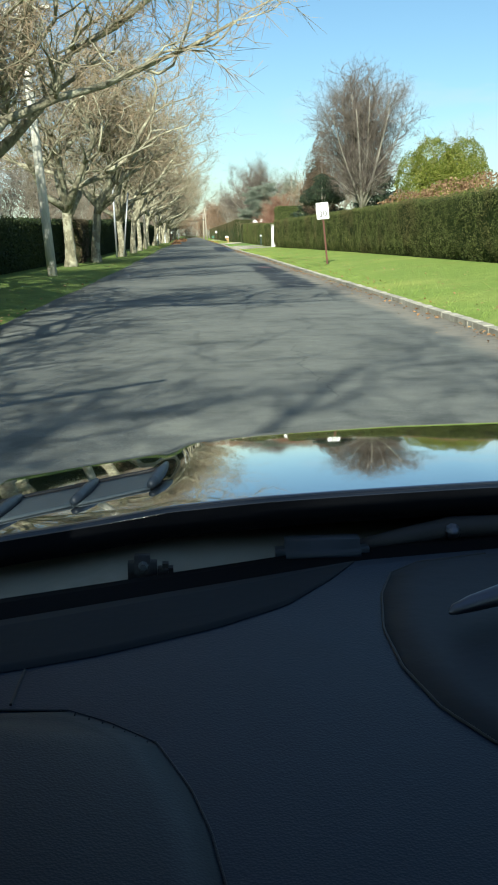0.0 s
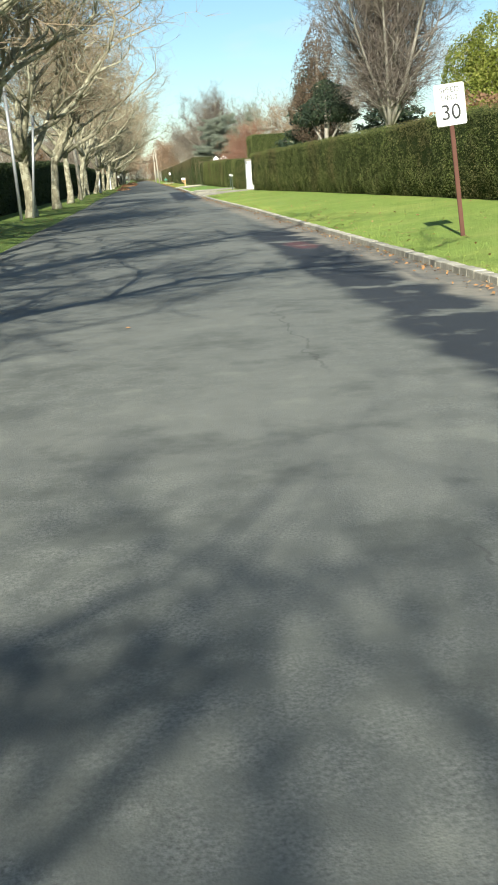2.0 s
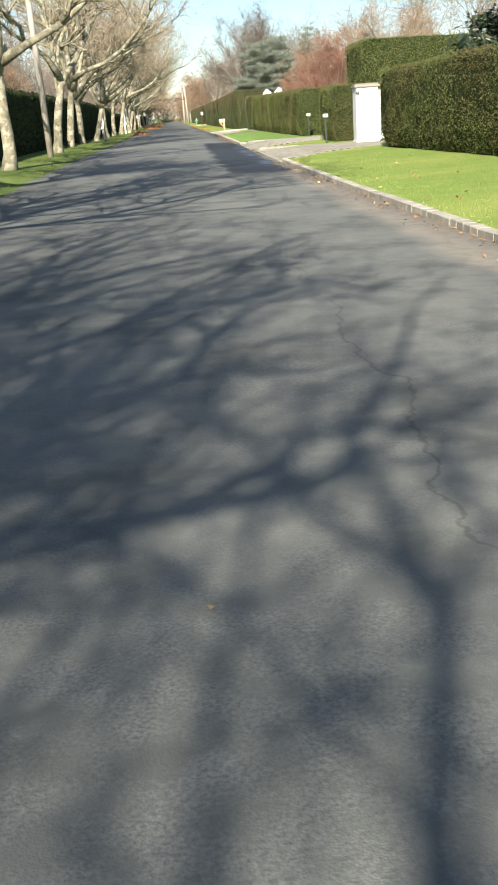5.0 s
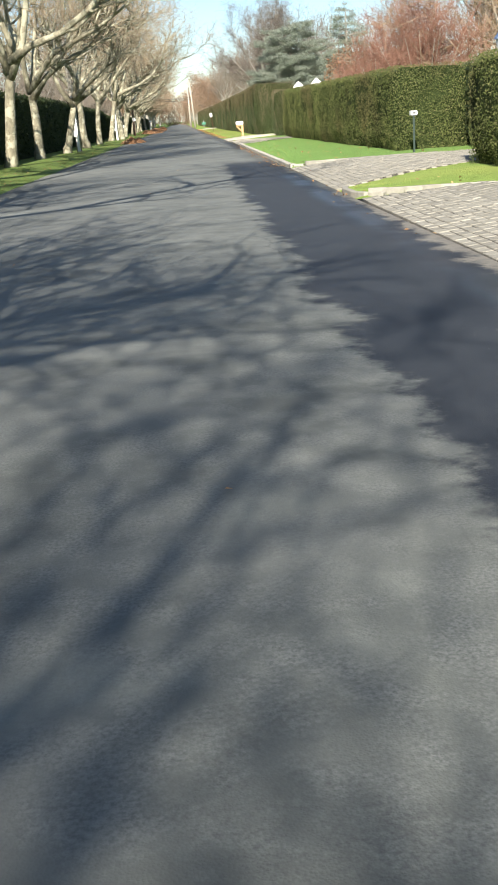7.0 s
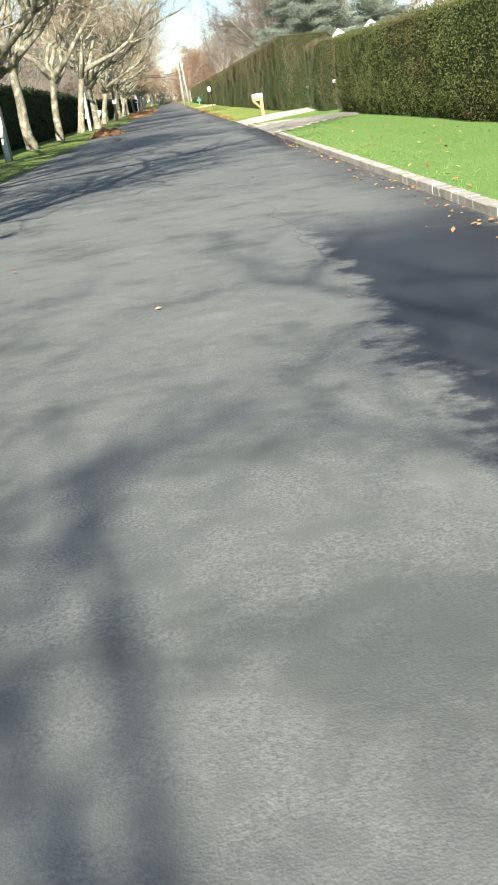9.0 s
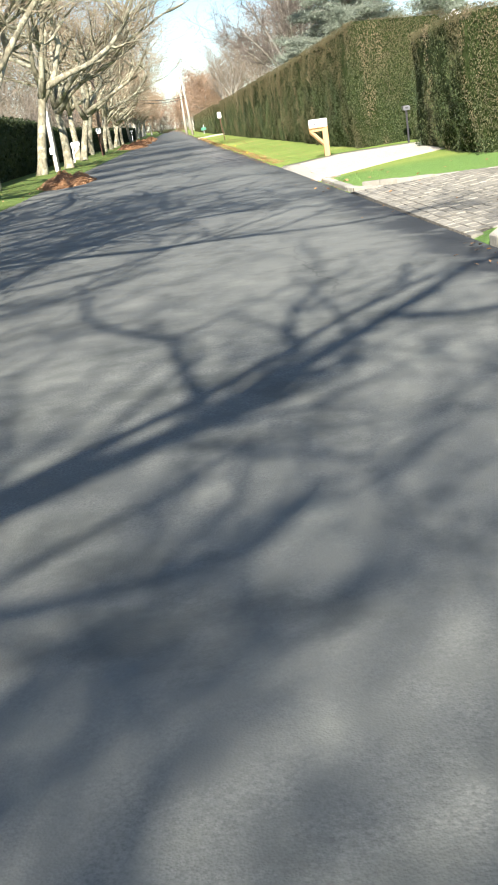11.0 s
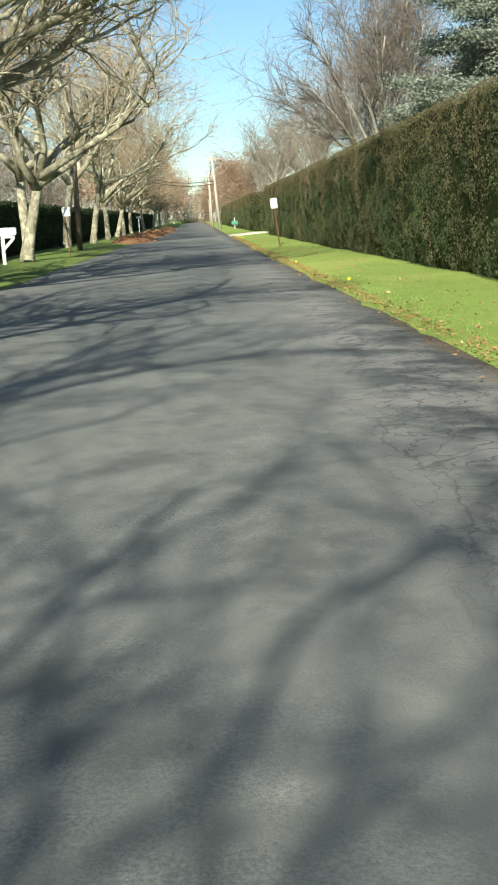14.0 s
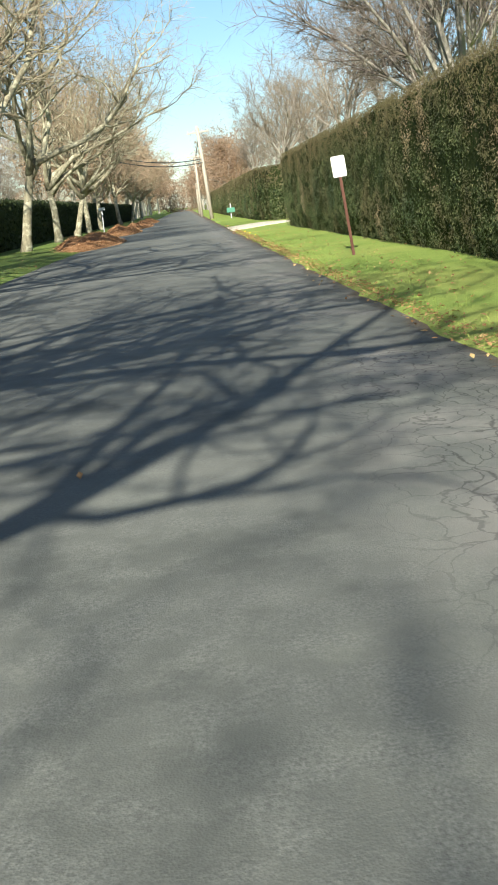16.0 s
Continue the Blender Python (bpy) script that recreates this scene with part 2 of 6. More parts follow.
def make_core(name, c1, c2):
    q = Mat(name, 0.95, spec=0.05)
    return q.color(q.ramp(q.noise(9, 5, 0.7), (0.35, c1), (0.7, c2))).bump(q.noise(20, 4), 1.0, 0.08).m


def make_bark(name, dark, light, patch, scale=1.0):
    q = Mat(name, 0.9, spec=0.2)
    c = q.ramp(q.noise(9 * scale, 5, 0.65, q.scaled((1, 1, 0.45))), (0.3, dark), (0.7, light))
    c = q.mix(q.step(q.noise(3.2 * scale, 3), 0.5, 0.58, 0, 0.75), c, patch)
    return q.color(c).bump(q.noise(22 * scale, 5, co=q.scaled((1, 1, 0.35))), 0.7, 0.03).m


def make_twig(name, a, b):
    q = Mat(name, 0.85, spec=0.2)
    tree = q.ramp(q.objrand(), (0.0, a), (1.0, b))
    return q.color(q.mix(q.math("MULTIPLY", q.island(), 0.5), tree, tuple(v * 0.5 for v in a))).m


def make_paint(name, c, dirt, rough=0.5, grain=0.3, metal=0.0, spec=0.5):
    q = Mat(name, rough, metal, spec)
    base = q.mix(q.step(q.noise(4, 6, 0.7), 0.48, 0.75, 0, grain), c, dirt)
    return q.color(base).bump(q.noise(60, 3), 0.12, 0.004).m


def make_stone(name, lo, hi, scale=18):
    q = Mat(name, 0.9, spec=0.3)
    c = q.ramp(q.noise(scale, 6, 0.7), (0.25, lo), (0.75, hi))
    c = q.mix(q.math("MULTIPLY", q.objrand(), 0.45), c, tuple(v * 0.62 for v in lo))
    c = q.mix(q.step(q.noise(2.1, 4), 0.55, 0.7, 0, 0.4), c, (0.13, 0.13, 0.09))
    return q.color(c).bump(q.noise(scale * 1.6, 5), 0.7, 0.015).m


def make_gravel():
    q = Mat("pale_gravel", 0.95, spec=0.2)
    c = q.ramp(q.voronoi(95, out="Color"), (0.2, (0.48, 0.435, 0.34)), (0.8, (0.78, 0.72, 0.595)))
    c = q.mix(q.step(q.noise(1.2, 4), 0.45, 0.7, 0, 0.25), c, (0.5, 0.46, 0.38))
    return q.color(c).bump(q.voronoi(95), 0.8, 0.012).m


def make_wood(name, lo, hi):
    q = Mat(name, 0.85, spec=0.25)
    c = q.ramp(q.noise(7, 6, 0.65, q.scaled((5, 5, 0.35))), (0.3, lo), (0.7, hi))
    return q.color(c).bump(q.noise(14, 5, co=q.scaled((6, 6, 0.3))), 0.5, 0.01).m


ASPHALT, GRASS, SOIL = make_asphalt(), make_grass(), make_soil()
PRIVET = make_privet()
# privet leaf colour darkened to put the hedges' shade into it
SHADED_PRIVET = make_leaf("shaded_privet_leaf", (0.014, 0.026, 0.008), (0.036, 0.055, 0.015), (0.07, 0.085, 0.03), rough=0.7)
YEW = make_scarred_leaf()
HEDGE_CORE = make_core("hedge_twigs", (0.018, 0.026, 0.009), (0.05, 0.068, 0.024))
PLANE_BARK = make_bark("plane_bark", (0.13, 0.118, 0.078), (0.33, 0.302, 0.21), (0.44, 0.42, 0.305), 1.3)
PLANE_TWIG = make_twig("plane_twig", (0.27, 0.205, 0.135), (0.385, 0.295, 0.198))
PLANE_BRANCH = make_bark("plane_branch_bark", (0.145, 0.13, 0.087), (0.315, 0.288, 0.2), (0.42, 0.4, 0.29))
BEECH_BARK = make_bark("beech_bark", (0.2, 0.18, 0.15), (0.4, 0.37, 0.31), (0.3, 0.28, 0.24))
BEECH_TWIG = make_twig("beech_twig", (0.17, 0.145, 0.12), (0.22, 0.185, 0.15))
DARK_TWIG = make_twig("dark_beech_twig", (0.17, 0.142, 0.12), (0.18, 0.15, 0.126))
RUST_TWIG = make_twig("rust_twig", (0.25, 0.132, 0.092), (0.28, 0.15, 0.105))
TAN_TWIG = make_twig("tan_twig", (0.33, 0.24, 0.16), (0.36, 0.265, 0.178))
GREY_TWIG = make_twig("grey_twig", (0.205, 0.17, 0.132), (0.285, 0.236, 0.182))
FAR_TWIG = make_twig("far_twig", (0.3, 0.2, 0.13), (0.4, 0.25, 0.15))
GOLD_LEAF = make_leaf("golden_conifer_leaf", (0.12, 0.15, 0.02), (0.26, 0.29, 0.05), (0.36, 0.35, 0.1), trans=0.35, rough=0.7)
BLUE_LEAF = make_leaf("blue_cedar_needle", (0.17, 0.195, 0.15), (0.29, 0.325, 0.25), (0.37, 0.41, 0.33), trans=0.3, rough=0.8)
SPRUCE_LEAF = make_leaf("dark_spruce_needle", (0.012, 0.025, 0.014), (0.045, 0.07, 0.035), (0.08, 0.1, 0.05), trans=0.1, rough=0.6)
COPPER_LEAF = make_leaf("copper_needle", (0.09, 0.065, 0.045), (0.17, 0.12, 0.08), (0.22, 0.16, 0.1), trans=0.15, rough=0.85)
RUST_LEAF = make_leaf("dead_beech_leaf", (0.17, 0.095, 0.055), (0.34, 0.21, 0.12), (0.42, 0.28, 0.16), trans=0.25, rough=0.8)
IVY_LEAF = make_leaf("withered_ivy_leaf", (0.06, 0.045, 0.025), (0.17, 0.125, 0.07), (0.25, 0.19, 0.11), trans=0.1, rough=0.8)
FAR_LEAF = make_leaf("far_oak_leaf", (0.24, 0.17, 0.12), (0.4, 0.28, 0.19), (0.46, 0.34, 0.24), trans=0.3, rough=0.9)
HEAP_LEAF = make_leaf("raked_leaf", (0.3, 0.155, 0.075), (0.46, 0.26, 0.135), (0.54, 0.36, 0.2), trans=0.1, rough=0.85)
FALLEN = make_leaf("fallen_leaf", (0.22, 0.12, 0.055), (0.46, 0.25, 0.105), (0.56, 0.4, 0.18), trans=0.1, rough=0.8)
KERB_STONE = make_stone("granite_block", (0.3, 0.28, 0.225), (0.6, 0.565, 0.475))
COBBLE = make_stone("granite_paver", (0.2, 0.188, 0.152), (0.42, 0.395, 0.325))
LITTER = make_core("leaf_litter", (0.24, 0.125, 0.06), (0.42, 0.24, 0.125))
JOINT = make_core("sandy_joint", (0.1, 0.095, 0.08), (0.19, 0.175, 0.145))
GRAVEL = make_gravel()
CONCRETE = make_stone("concrete_edge", (0.26, 0.245, 0.2), (0.42, 0.395, 0.335), 30)
WHITE = make_paint("white_paint", (0.8, 0.8, 0.78), (0.55, 0.54, 0.5))
SIGN_WHITE = make_paint("sign_sheeting", (0.82, 0.82, 0.8), (0.6, 0.6, 0.57), 0.4, 0.15)
BLACK = make_paint("black_paint", (0.02, 0.02, 0.022), (0.05, 0.05, 0.05))
DARK_GREEN = make_paint("dark_green_paint", (0.02, 0.04, 0.03), (0.06, 0.07, 0.06))
GREEN_PAINT = make_paint("green_paint", (0.05, 0.2, 0.13), (0.1, 0.16, 0.12))
RUST = make_paint("rusty_steel", (0.11, 0.045, 0.03), (0.06, 0.03, 0.022), 0.85, 0.8)
STEEL = make_paint("galvanised_steel", (0.42, 0.43, 0.44), (0.3, 0.3, 0.3), 0.5, 0.5, 0.6)
GREY_BOX = make_paint("grey_plastic", (0.4, 0.41, 0.41), (0.3, 0.3, 0.3))
LANTERN_BLUE = make_paint("blue_grey_metal", (0.07, 0.11, 0.2), (0.05, 0.06, 0.08), 0.4)
MARKER_BOX = make_paint("pale_box_paint", (0.5, 0.51, 0.49), (0.45, 0.45, 0.42))
BOX_GREY = make_paint("dark_grey_plastic", (0.13, 0.135, 0.14), (0.08, 0.08, 0.08))
POLE_WOOD = make_wood("weathered_pole", (0.5, 0.47, 0.4), (0.76, 0.72, 0.63))
GREY_POLE = make_wood("grey_pole", (0.3, 0.265, 0.21), (0.5, 0.45, 0.37))
DARK_POLE = make_wood("creosoted_pole", (0.1, 0.072, 0.054), (0.26, 0.19, 0.14))
CEDAR = make_wood("cedar_post", (0.4, 0.24, 0.11), (0.6, 0.4, 0.2))
YELLOW = make_paint("yellow_flag", (0.75, 0.6, 0.03), (0.6, 0.5, 0.05))
WIRE = make_paint("cable", (0.03, 0.03, 0.03), (0.05, 0.05, 0.05))


# ---- builders ----
def mesh_of(name, verts, faces, mat, smooth=False):
    me = bpy.data.meshes.new(name)
    me.from_pydata([tuple(v) for v in verts] if not isinstance(verts, np.ndarray) else verts.tolist(), [], faces if isinstance(faces, list) else faces.tolist())
    me.materials.append(mat)
    if smooth:
        me.polygons.foreach_set("use_smooth", [True] * len(me.polygons))
    me.update()
    return me


def place(name, me, parent=None, m=None, label=""):
    ob = new(name, me)
    if parent is not None:
        ob.parent = parent
    if m is not None:
        ob.matrix_basis = m
    return tagged(ob, label)


def part(name, bm, mat, parent=None, label="", smooth=False):
    me = bpy.data.meshes.new(name)
    bm.to_mesh(me)
    bm.free()
    me.materials.append(mat)
    if smooth:
        me.polygons.foreach_set("use_smooth", [True] * len(me.polygons))
    return place(name, me, parent, None, label)


def thing(name, m, label, category, group="", kind=""):
    ob = new(name)
    ob.empty_display_size = 0.2
    ob.matrix_basis = m
    return tagged(ob, label, category, group, kind)


def box(x0, x1, y0, y1, z0, z1, bevel=0.0, bm=None):
    bm = bm or bmesh.new()
    m = Matrix.LocRotScale(((x0 + x1) / 2, (y0 + y1) / 2, (z0 + z1) / 2), None, (x1 - x0, y1 - y0, z1 - z0))
    g = bmesh.ops.create_cube(bm, size=1, matrix=m)
    if bevel:
        ed = {e for v in g["verts"] for e in v.link_edges}
        bmesh.ops.bevel(bm, geom=list(ed), offset=bevel, segments=2, affect="EDGES")
    return bm


def tube_data(paths, sides):
    """Verts and faces of tapering tubes along polylines of (point, radius)."""
    vs, fs = [], []
    for path in paths:
        k = sides(path[0][1]) if callable(sides) else sides
        base, n = len(vs), len(path)
        ref = Vector((0.31, 0.95, 0.05))
        for i, (p, r) in enumerate(path):
            d = (path[min(i + 1, n - 1)][0] - path[max(i - 1, 0)][0])
            d = d.normalized() if d.length > 1e-6 else Vector((0, 0, 1))
            u = d.cross(ref)
            if u.length < 1e-3:
                u = d.cross(Vector((1, 0, 0)))
            u.normalize()
            w = d.cross(u)
            for j in range(k):
                a = 2 * math.pi * j / k
                vs.append(p + u * (r * math.cos(a)) + w * (r * math.sin(a)))
        for i in range(n - 1):
            for j in range(k):
                a, b = base + i * k + j, base + i * k + (j + 1) % k
                fs.append((a, b, b + k, a + k))
        if k > 3:
            fs.append(tuple(base + j for j in reversed(range(k))))
            fs.append(tuple(base + (n - 1) * k + j for j in range(k)))
    return vs, fs


def strip_data(paths, vs, fs, rng):
    """Adds the finest twigs, a centimetre thick or less, as narrow strips."""
    for path in paths:
        d = path[-1][0] - path[0][0]
        u = d.cross(Vector((rng.gauss(0, 1), rng.gauss(0, 1), rng.gauss(0, 1))))
        u = u.normalized() if u.length > 1e-6 else Vector((1, 0, 0))
        base = len(vs)
        for p, r in path:
            vs.append(p - u * r * 1.25)
            vs.append(p + u * r * 1.25)
        for i in range(len(path) - 1):
            a = base + 2 * i
            fs.append((a, a + 1, a + 3, a + 2))
    return vs, fs


def tube_bm(paths, sides=8):
    bm = bmesh.new()
    vs, fs = tube_data(paths, sides)
    bv = [bm.verts.new(v) for v in vs]
    for f in fs:
        bm.faces.new([bv[i] for i in f])
    return bm


def lerp_table(table, y):
    if y <= table[0][0]:
        return table[0][1]
    for (a, b), (c, d) in zip(table, table[1:]):
        if y <= c:
            return b + (d - b) * (y - a) / (c - a)
    return table[-1][1]


def leaf_cards(points, normals, size, rng, spread=0.8, aspect=0.6, hang=0.0):
    """Small pointed leaves, one folded quad pair each, at the points, leaning off the normals."""
    n = len(points)
    nr = normals + rng.normal(0, spread, (n, 3))
    nr /= np.linalg.norm(nr, axis=1, keepdims=True) + 1e-9
    way = rng.normal(0, 1, (n, 3))
    if hang:
        way = np.cross(np.array((0, 0, 1.0)) + way * (1 - hang), nr)
    t = np.cross(nr, way)
    t /= np.linalg.norm(t, axis=1, keepdims=True) + 1e-9
    b = np.cross(nr, t)
    s = (size * rng.uniform(0.6, 1.35, (n, 1)))
    p0, p1 = points - t * s, points + t * s
    q0 = points + b * s * aspect + nr * s * 0.18
    q1 = points - b * s * aspect + nr * s * 0.18
    vs = np.stack([p0, q0, p1, q1], 1).reshape(-1, 3)
    i = np.arange(n)[:, None] * 4
    fs = np.concatenate([i, i + 1, i + 2, i + 3], 1)
    return vs, fs

# ---- ground, road ----
RIGHT = [(-60, 3.45), (20, 3.3), (35, 3.12), (55, 2.98), (72, 2.66), (92, 2.5), (125, 2.42), (142, 2.3), (165, 2.04), (185, 1.75), (205, 1.6), (225, 1.42), (300, 0.9), (700, -2.0)]
LEFT = [(-60, -2.9), (15, -3.05), (32, -3.15), (75, -3.6), (95, -3.95), (140, -4.2), (230, -4.45), (300, -4.9), (700, -8.0)]
HEDGE_ONE = [(-60, 7.5), (10, 7.2), (45, 6.85), (65, 6.4), (80, 5.85), (86, 5.68)]
BANK = [(-60, 0.4), (25, 0.38), (50, 0.28), (80, 0.16), (95, 0.14), (700, 0.12)]


def right_edge(y):
    return lerp_table(RIGHT, y)


def left_edge(y):
    return lerp_table(LEFT, y)


DRIVES = {  # mouth on the road (near, far), inner end (near, far) as (x, y)
    "one": ((2.55, 83.4), (2.5, 92.0), (6.5, 88.2), (6.5, 91.5), 14.0),
    "two": ((2.48, 94.3), (2.46, 102.4), (6.4, 98.4), (7.8, 103.4), 12.0),
    "three": ((2.42, 127.8), (2.37, 134.4), (5.4, 130.4), (6.6, 132.7), 14.0),
    "four": ((2.33, 138.1), (2.28, 144.8), (5.2, 140.5), (5.75, 145.3), 14.0),
    "five": ((1.5, 217.5), (1.4, 225.5), (4.1, 219.8), (4.1, 223.6), 14.0),
}


def lawn_z(x, y):
    """Height of the lawn on the right of the road; it dips at the mouths of the driveways."""
    r = right_edge(y)
    low = lerp_table([(100, 0.038), (104, 0.045), (127, 0.055), (133, 0.045), (138.5, 0.03)], y)
    t = min(max((x - r) / 3.8, 0), 1)
    z = low + (max(lerp_table(BANK, y), low) - low) * t
    for a, b, *_ in DRIVES.values():
        if a[1] - 0.35 < y < b[1] + 0.35:
            z = min(z, -0.014 + 0.127 * min(max((x - r) / 1.6, 0), 1))
    return z


def verge_z(x, y):
    """Height of the verge on the left of the road."""
    t = min(max((left_edge(y) - x) / 1.2, 0), 1)
    return 0.015 + 0.07 * t


def make_ground():
    ys = [-800, -300, -120, -60] + [float(v) for v in range(-40, 81, 4)] + [81 + 0.5 * v for v in range(134)] + [float(v) for v in range(150, 212, 4)] + [213 + 0.75 * v for v in range(20)] + [float(v) for v in range(230, 321, 6)] + [350, 400, 460, 540, 640, 800, 1200, 2500]
    vs, fs = [], []
    rng = random.Random(3)
    for y in ys:
        l, r = left_edge(y), right_edge(y)
        row = [(-2500, 0.1), (-400, 0.1), (-60, 0.1), (-16, 0.1), (-8.2, 0.09), (-6.5, verge_z(-6.5, y)), (l - 1.0, verge_z(l - 1.0, y)), (l - 0.35, verge_z(l - 0.35, y)),
               (l + 0.05, -0.015), (l + 0.4, -0.08), (r - 0.4, -0.08), (r - 0.02, -0.05 if y < 137.8 else -0.016)]
        mouth = any(a[1] - 0.2 < y < b[1] + 0.2 for a, b, *_ in DRIVES.values())
        row += [(r + 0.06, -0.03 if mouth or y < 127.6 else 0.02), (r + 0.16, lawn_z(r + 0.16, y)), (r + 1.6, lawn_z(r + 1.6, y)), (r + 3.0, lawn_z(r + 3.0, y)), (r + 3.9, lawn_z(r + 3.9, y)),
                (r + 6, lawn_z(9, y)), (14, lawn_z(9, y)), (40, 0.15), (400, 0.15), (2500, 0.15)]
        for i, (x, z) in enumerate(row):
            wob = 0.012 * noise.noise(Vector((x * 0.6, y * 0.4, 0))) if 5 < i < 19 and i not in (8, 9, 10, 11) else 0
            jit = rng.uniform(-0.09, 0.09) if i in (7, 8) else 0
            vs.append((x + jit, y, z + wob))
    n = len(row)
    for j in range(len(ys) - 1):
        for i in range(n - 1):
            a = j * n + i
            fs.append((a, a + 1, a + 1 + n, a + n))
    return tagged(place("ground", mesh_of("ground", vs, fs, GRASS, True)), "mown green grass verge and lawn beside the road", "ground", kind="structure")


ground = make_ground()


def make_road():
    ys = [-120, -60] + [float(v) for v in range(-40, 146, 2)] + [146 + 0.4 * v for v in range(200)] + [float(v) for v in range(226, 321, 2)] + [340, 370, 400, 450, 520, 600, 700]
    vs, fs = [], []
    for y in ys:
        l, r = left_edge(y), right_edge(y)
        ragged = 0.1 * noise.noise(Vector((1.7, y * 0.55, 0))) + 0.05 * noise.noise(Vector((4.7, y * 1.9, 0)))
        rag_r = (0.14 * noise.noise(Vector((9.7, y * 0.5, 0))) + 0.11 * noise.noise(Vector((3.3, y * 1.7, 0)))) if y > 146 else 0.0
        xs = [l + ragged, l + 0.8, (l + r) / 2 - 1, (l + r) / 2, (l + r) / 2 + 1, r - 0.8, r + rag_r]
        for i, x in enumerate(xs):
            k = (x - (l + r) / 2) / ((r - l) / 2)
            vs.append((x, y, 0.02 - 0.03 * k * k + (0.006 * noise.noise(Vector((x * 0.4, y * 0.25, 3))) if 0 < i < 6 else 0)))
        vs.append((xs[-1] + 0.01, y, -0.1))
        vs.append((xs[0] - 0.01, y, -0.1))
    n = 9
    for j in range(len(ys) - 1):
        a = j * n
        for i in range(6):
            fs.append((a + i, a + i + 1, a + i + 1 + n, a + i + n))
        fs.append((a + 6, a + 7, a + 7 + n, a + 6 + n))
        fs.append((a + 8, a, a + n, a + 8 + n))
    return tagged(place("road", mesh_of("road", vs, fs, ASPHALT, True)), "worn grey asphalt road with cracks and damp dark patches", "road", kind="structure")


road = make_road()


# ---- hedges ----
def hedge(name, front, back, y0, y1, z0, top, leaf, label, density, size, rng_seed, slope=0.06, ends=True, wob=0.16, group="clipped hedges", kind="", aspect=0.5, hang=0.0, clump=0.05):
    """A clipped hedge: a wavy dark core and a skin of single leaves. front, back, z0 and top are functions of y; front is the side towards the road."""
    rng = np.random.default_rng(rng_seed)
    side = 1 if back((y0 + y1) / 2) > front((y0 + y1) / 2) else -1
    ob = thing(name, pose(front((y0 + y1) / 2), (y0 + y1) / 2, z0((y0 + y1) / 2)), label, "hedge", group, kind)
    ox, oy, oz = ob.matrix_basis.translation
    off = rng_seed * 7.3

    def bulge(y, z, s):
        return wob * noise.noise(Vector((s * 5 + off, y * 0.5, z * 0.6))) + wob * 0.45 * noise.noise(Vector((s * 9 + off, y * 1.7, z * 1.6)))

    ny = max(3, int((y1 - y0) / 0.7))
    vs, fs = [], []
    prof = 9
    for i in range(ny + 1):
        y = y0 + (y1 - y0) * i / ny
        zb, zt = z0(y), top(y) - 0.05
        h = zt - zb
        f, b = front(y), back(y)
        ring = [(f + side * 0.22, zb - 0.05), (f + side * 0.05, zb + 0.22 * h), (f + side * (slope * 0.5), zb + 0.6 * h), (f + side * (slope + 0.02), zt - 0.12), (f + side * (slope + 0.2), zt),
                (b - side * 0.2, zt), (b, zt - 0.2), (b, zb + 0.5 * h), (b - side * 0.1, zb - 0.05)]
        for k, (x, z) in enumerate(ring):
            w = bulge(y, z, k < 5)
            vs.append((x + w * (0.5 if k < 4 else 0.2) - ox, y - oy, z + (w * 0.5 if 3 <= k <= 6 else 0) - oz))
    for i in range(ny):
        for k in range(prof - 1):
            a = i * prof + k
            q = (a, a + prof, a + prof + 1, a + 1)
            fs.append(q if side > 0 else q[::-1])
    fs.append(tuple(range(prof)))
    fs.append(tuple(ny * prof + k for k in reversed(range(prof))))
    place("body", mesh_of("hedge_body", vs, fs, HEDGE_CORE, True), ob)
    # leaves on the face, the top and both ends
    area = (y1 - y0) * (top((y0 + y1) / 2) - z0((y0 + y1) / 2))
    n = int(area * density)
    ys, ts = rng.uniform(y0, y1, n), rng.uniform(0, 1, n) ** 0.95
    pts, nor = np.zeros((n, 3)), np.zeros((n, 3))
    for i in range(n):
        y, t = ys[i], ts[i]
        zb, zt = z0(y), top(y)
        z = zb + 0.02 + (zt - zb) * t
        lean = slope * t + (0.16 * (1 - t / 0.22) if t < 0.22 else 0) + (0.12 * ((t - 0.93) / 0.07) ** 2 if t > 0.93 else 0)
        w = bulge(y, z, 1)
        c = clump * (noise.noise(Vector((off, y * 3.4, z * 3.0))) + 0.6 * noise.noise(Vector((off, y * 8.0, z * 7.0))))
        pts[i] = (front(y) + side * (lean + c + rng.normal(0.0, 0.03)) + w * 0.55 - ox, y - oy, z + w * 0.12 - oz)
        nor[i] = (-side, 0, 0.25)
    m = int((y1 - y0) * abs(back((y0 + y1) / 2) - front((y0 + y1) / 2)) * density * 0.16)
    yt, xt = rng.uniform(y0, y1, m), rng.uniform(0, 1, m) ** 2.5
    tp = np.array([(front(y) + side * slope + (back(y) - side * 0.1 - front(y) - side * slope) * x - ox, y - oy, top(y) + rng.normal(-0.02, 0.03) - 0.13 * math.exp(-9 * abs(back(y) - front(y)) * x) + bulge(y, top(y), 1) * 0.45 - oz) for y, x in zip(yt, xt)]).reshape(-1, 3)
    sets_p, sets_n = [pts, tp], [nor, np.tile((0, 0, 1.0), (m, 1))]
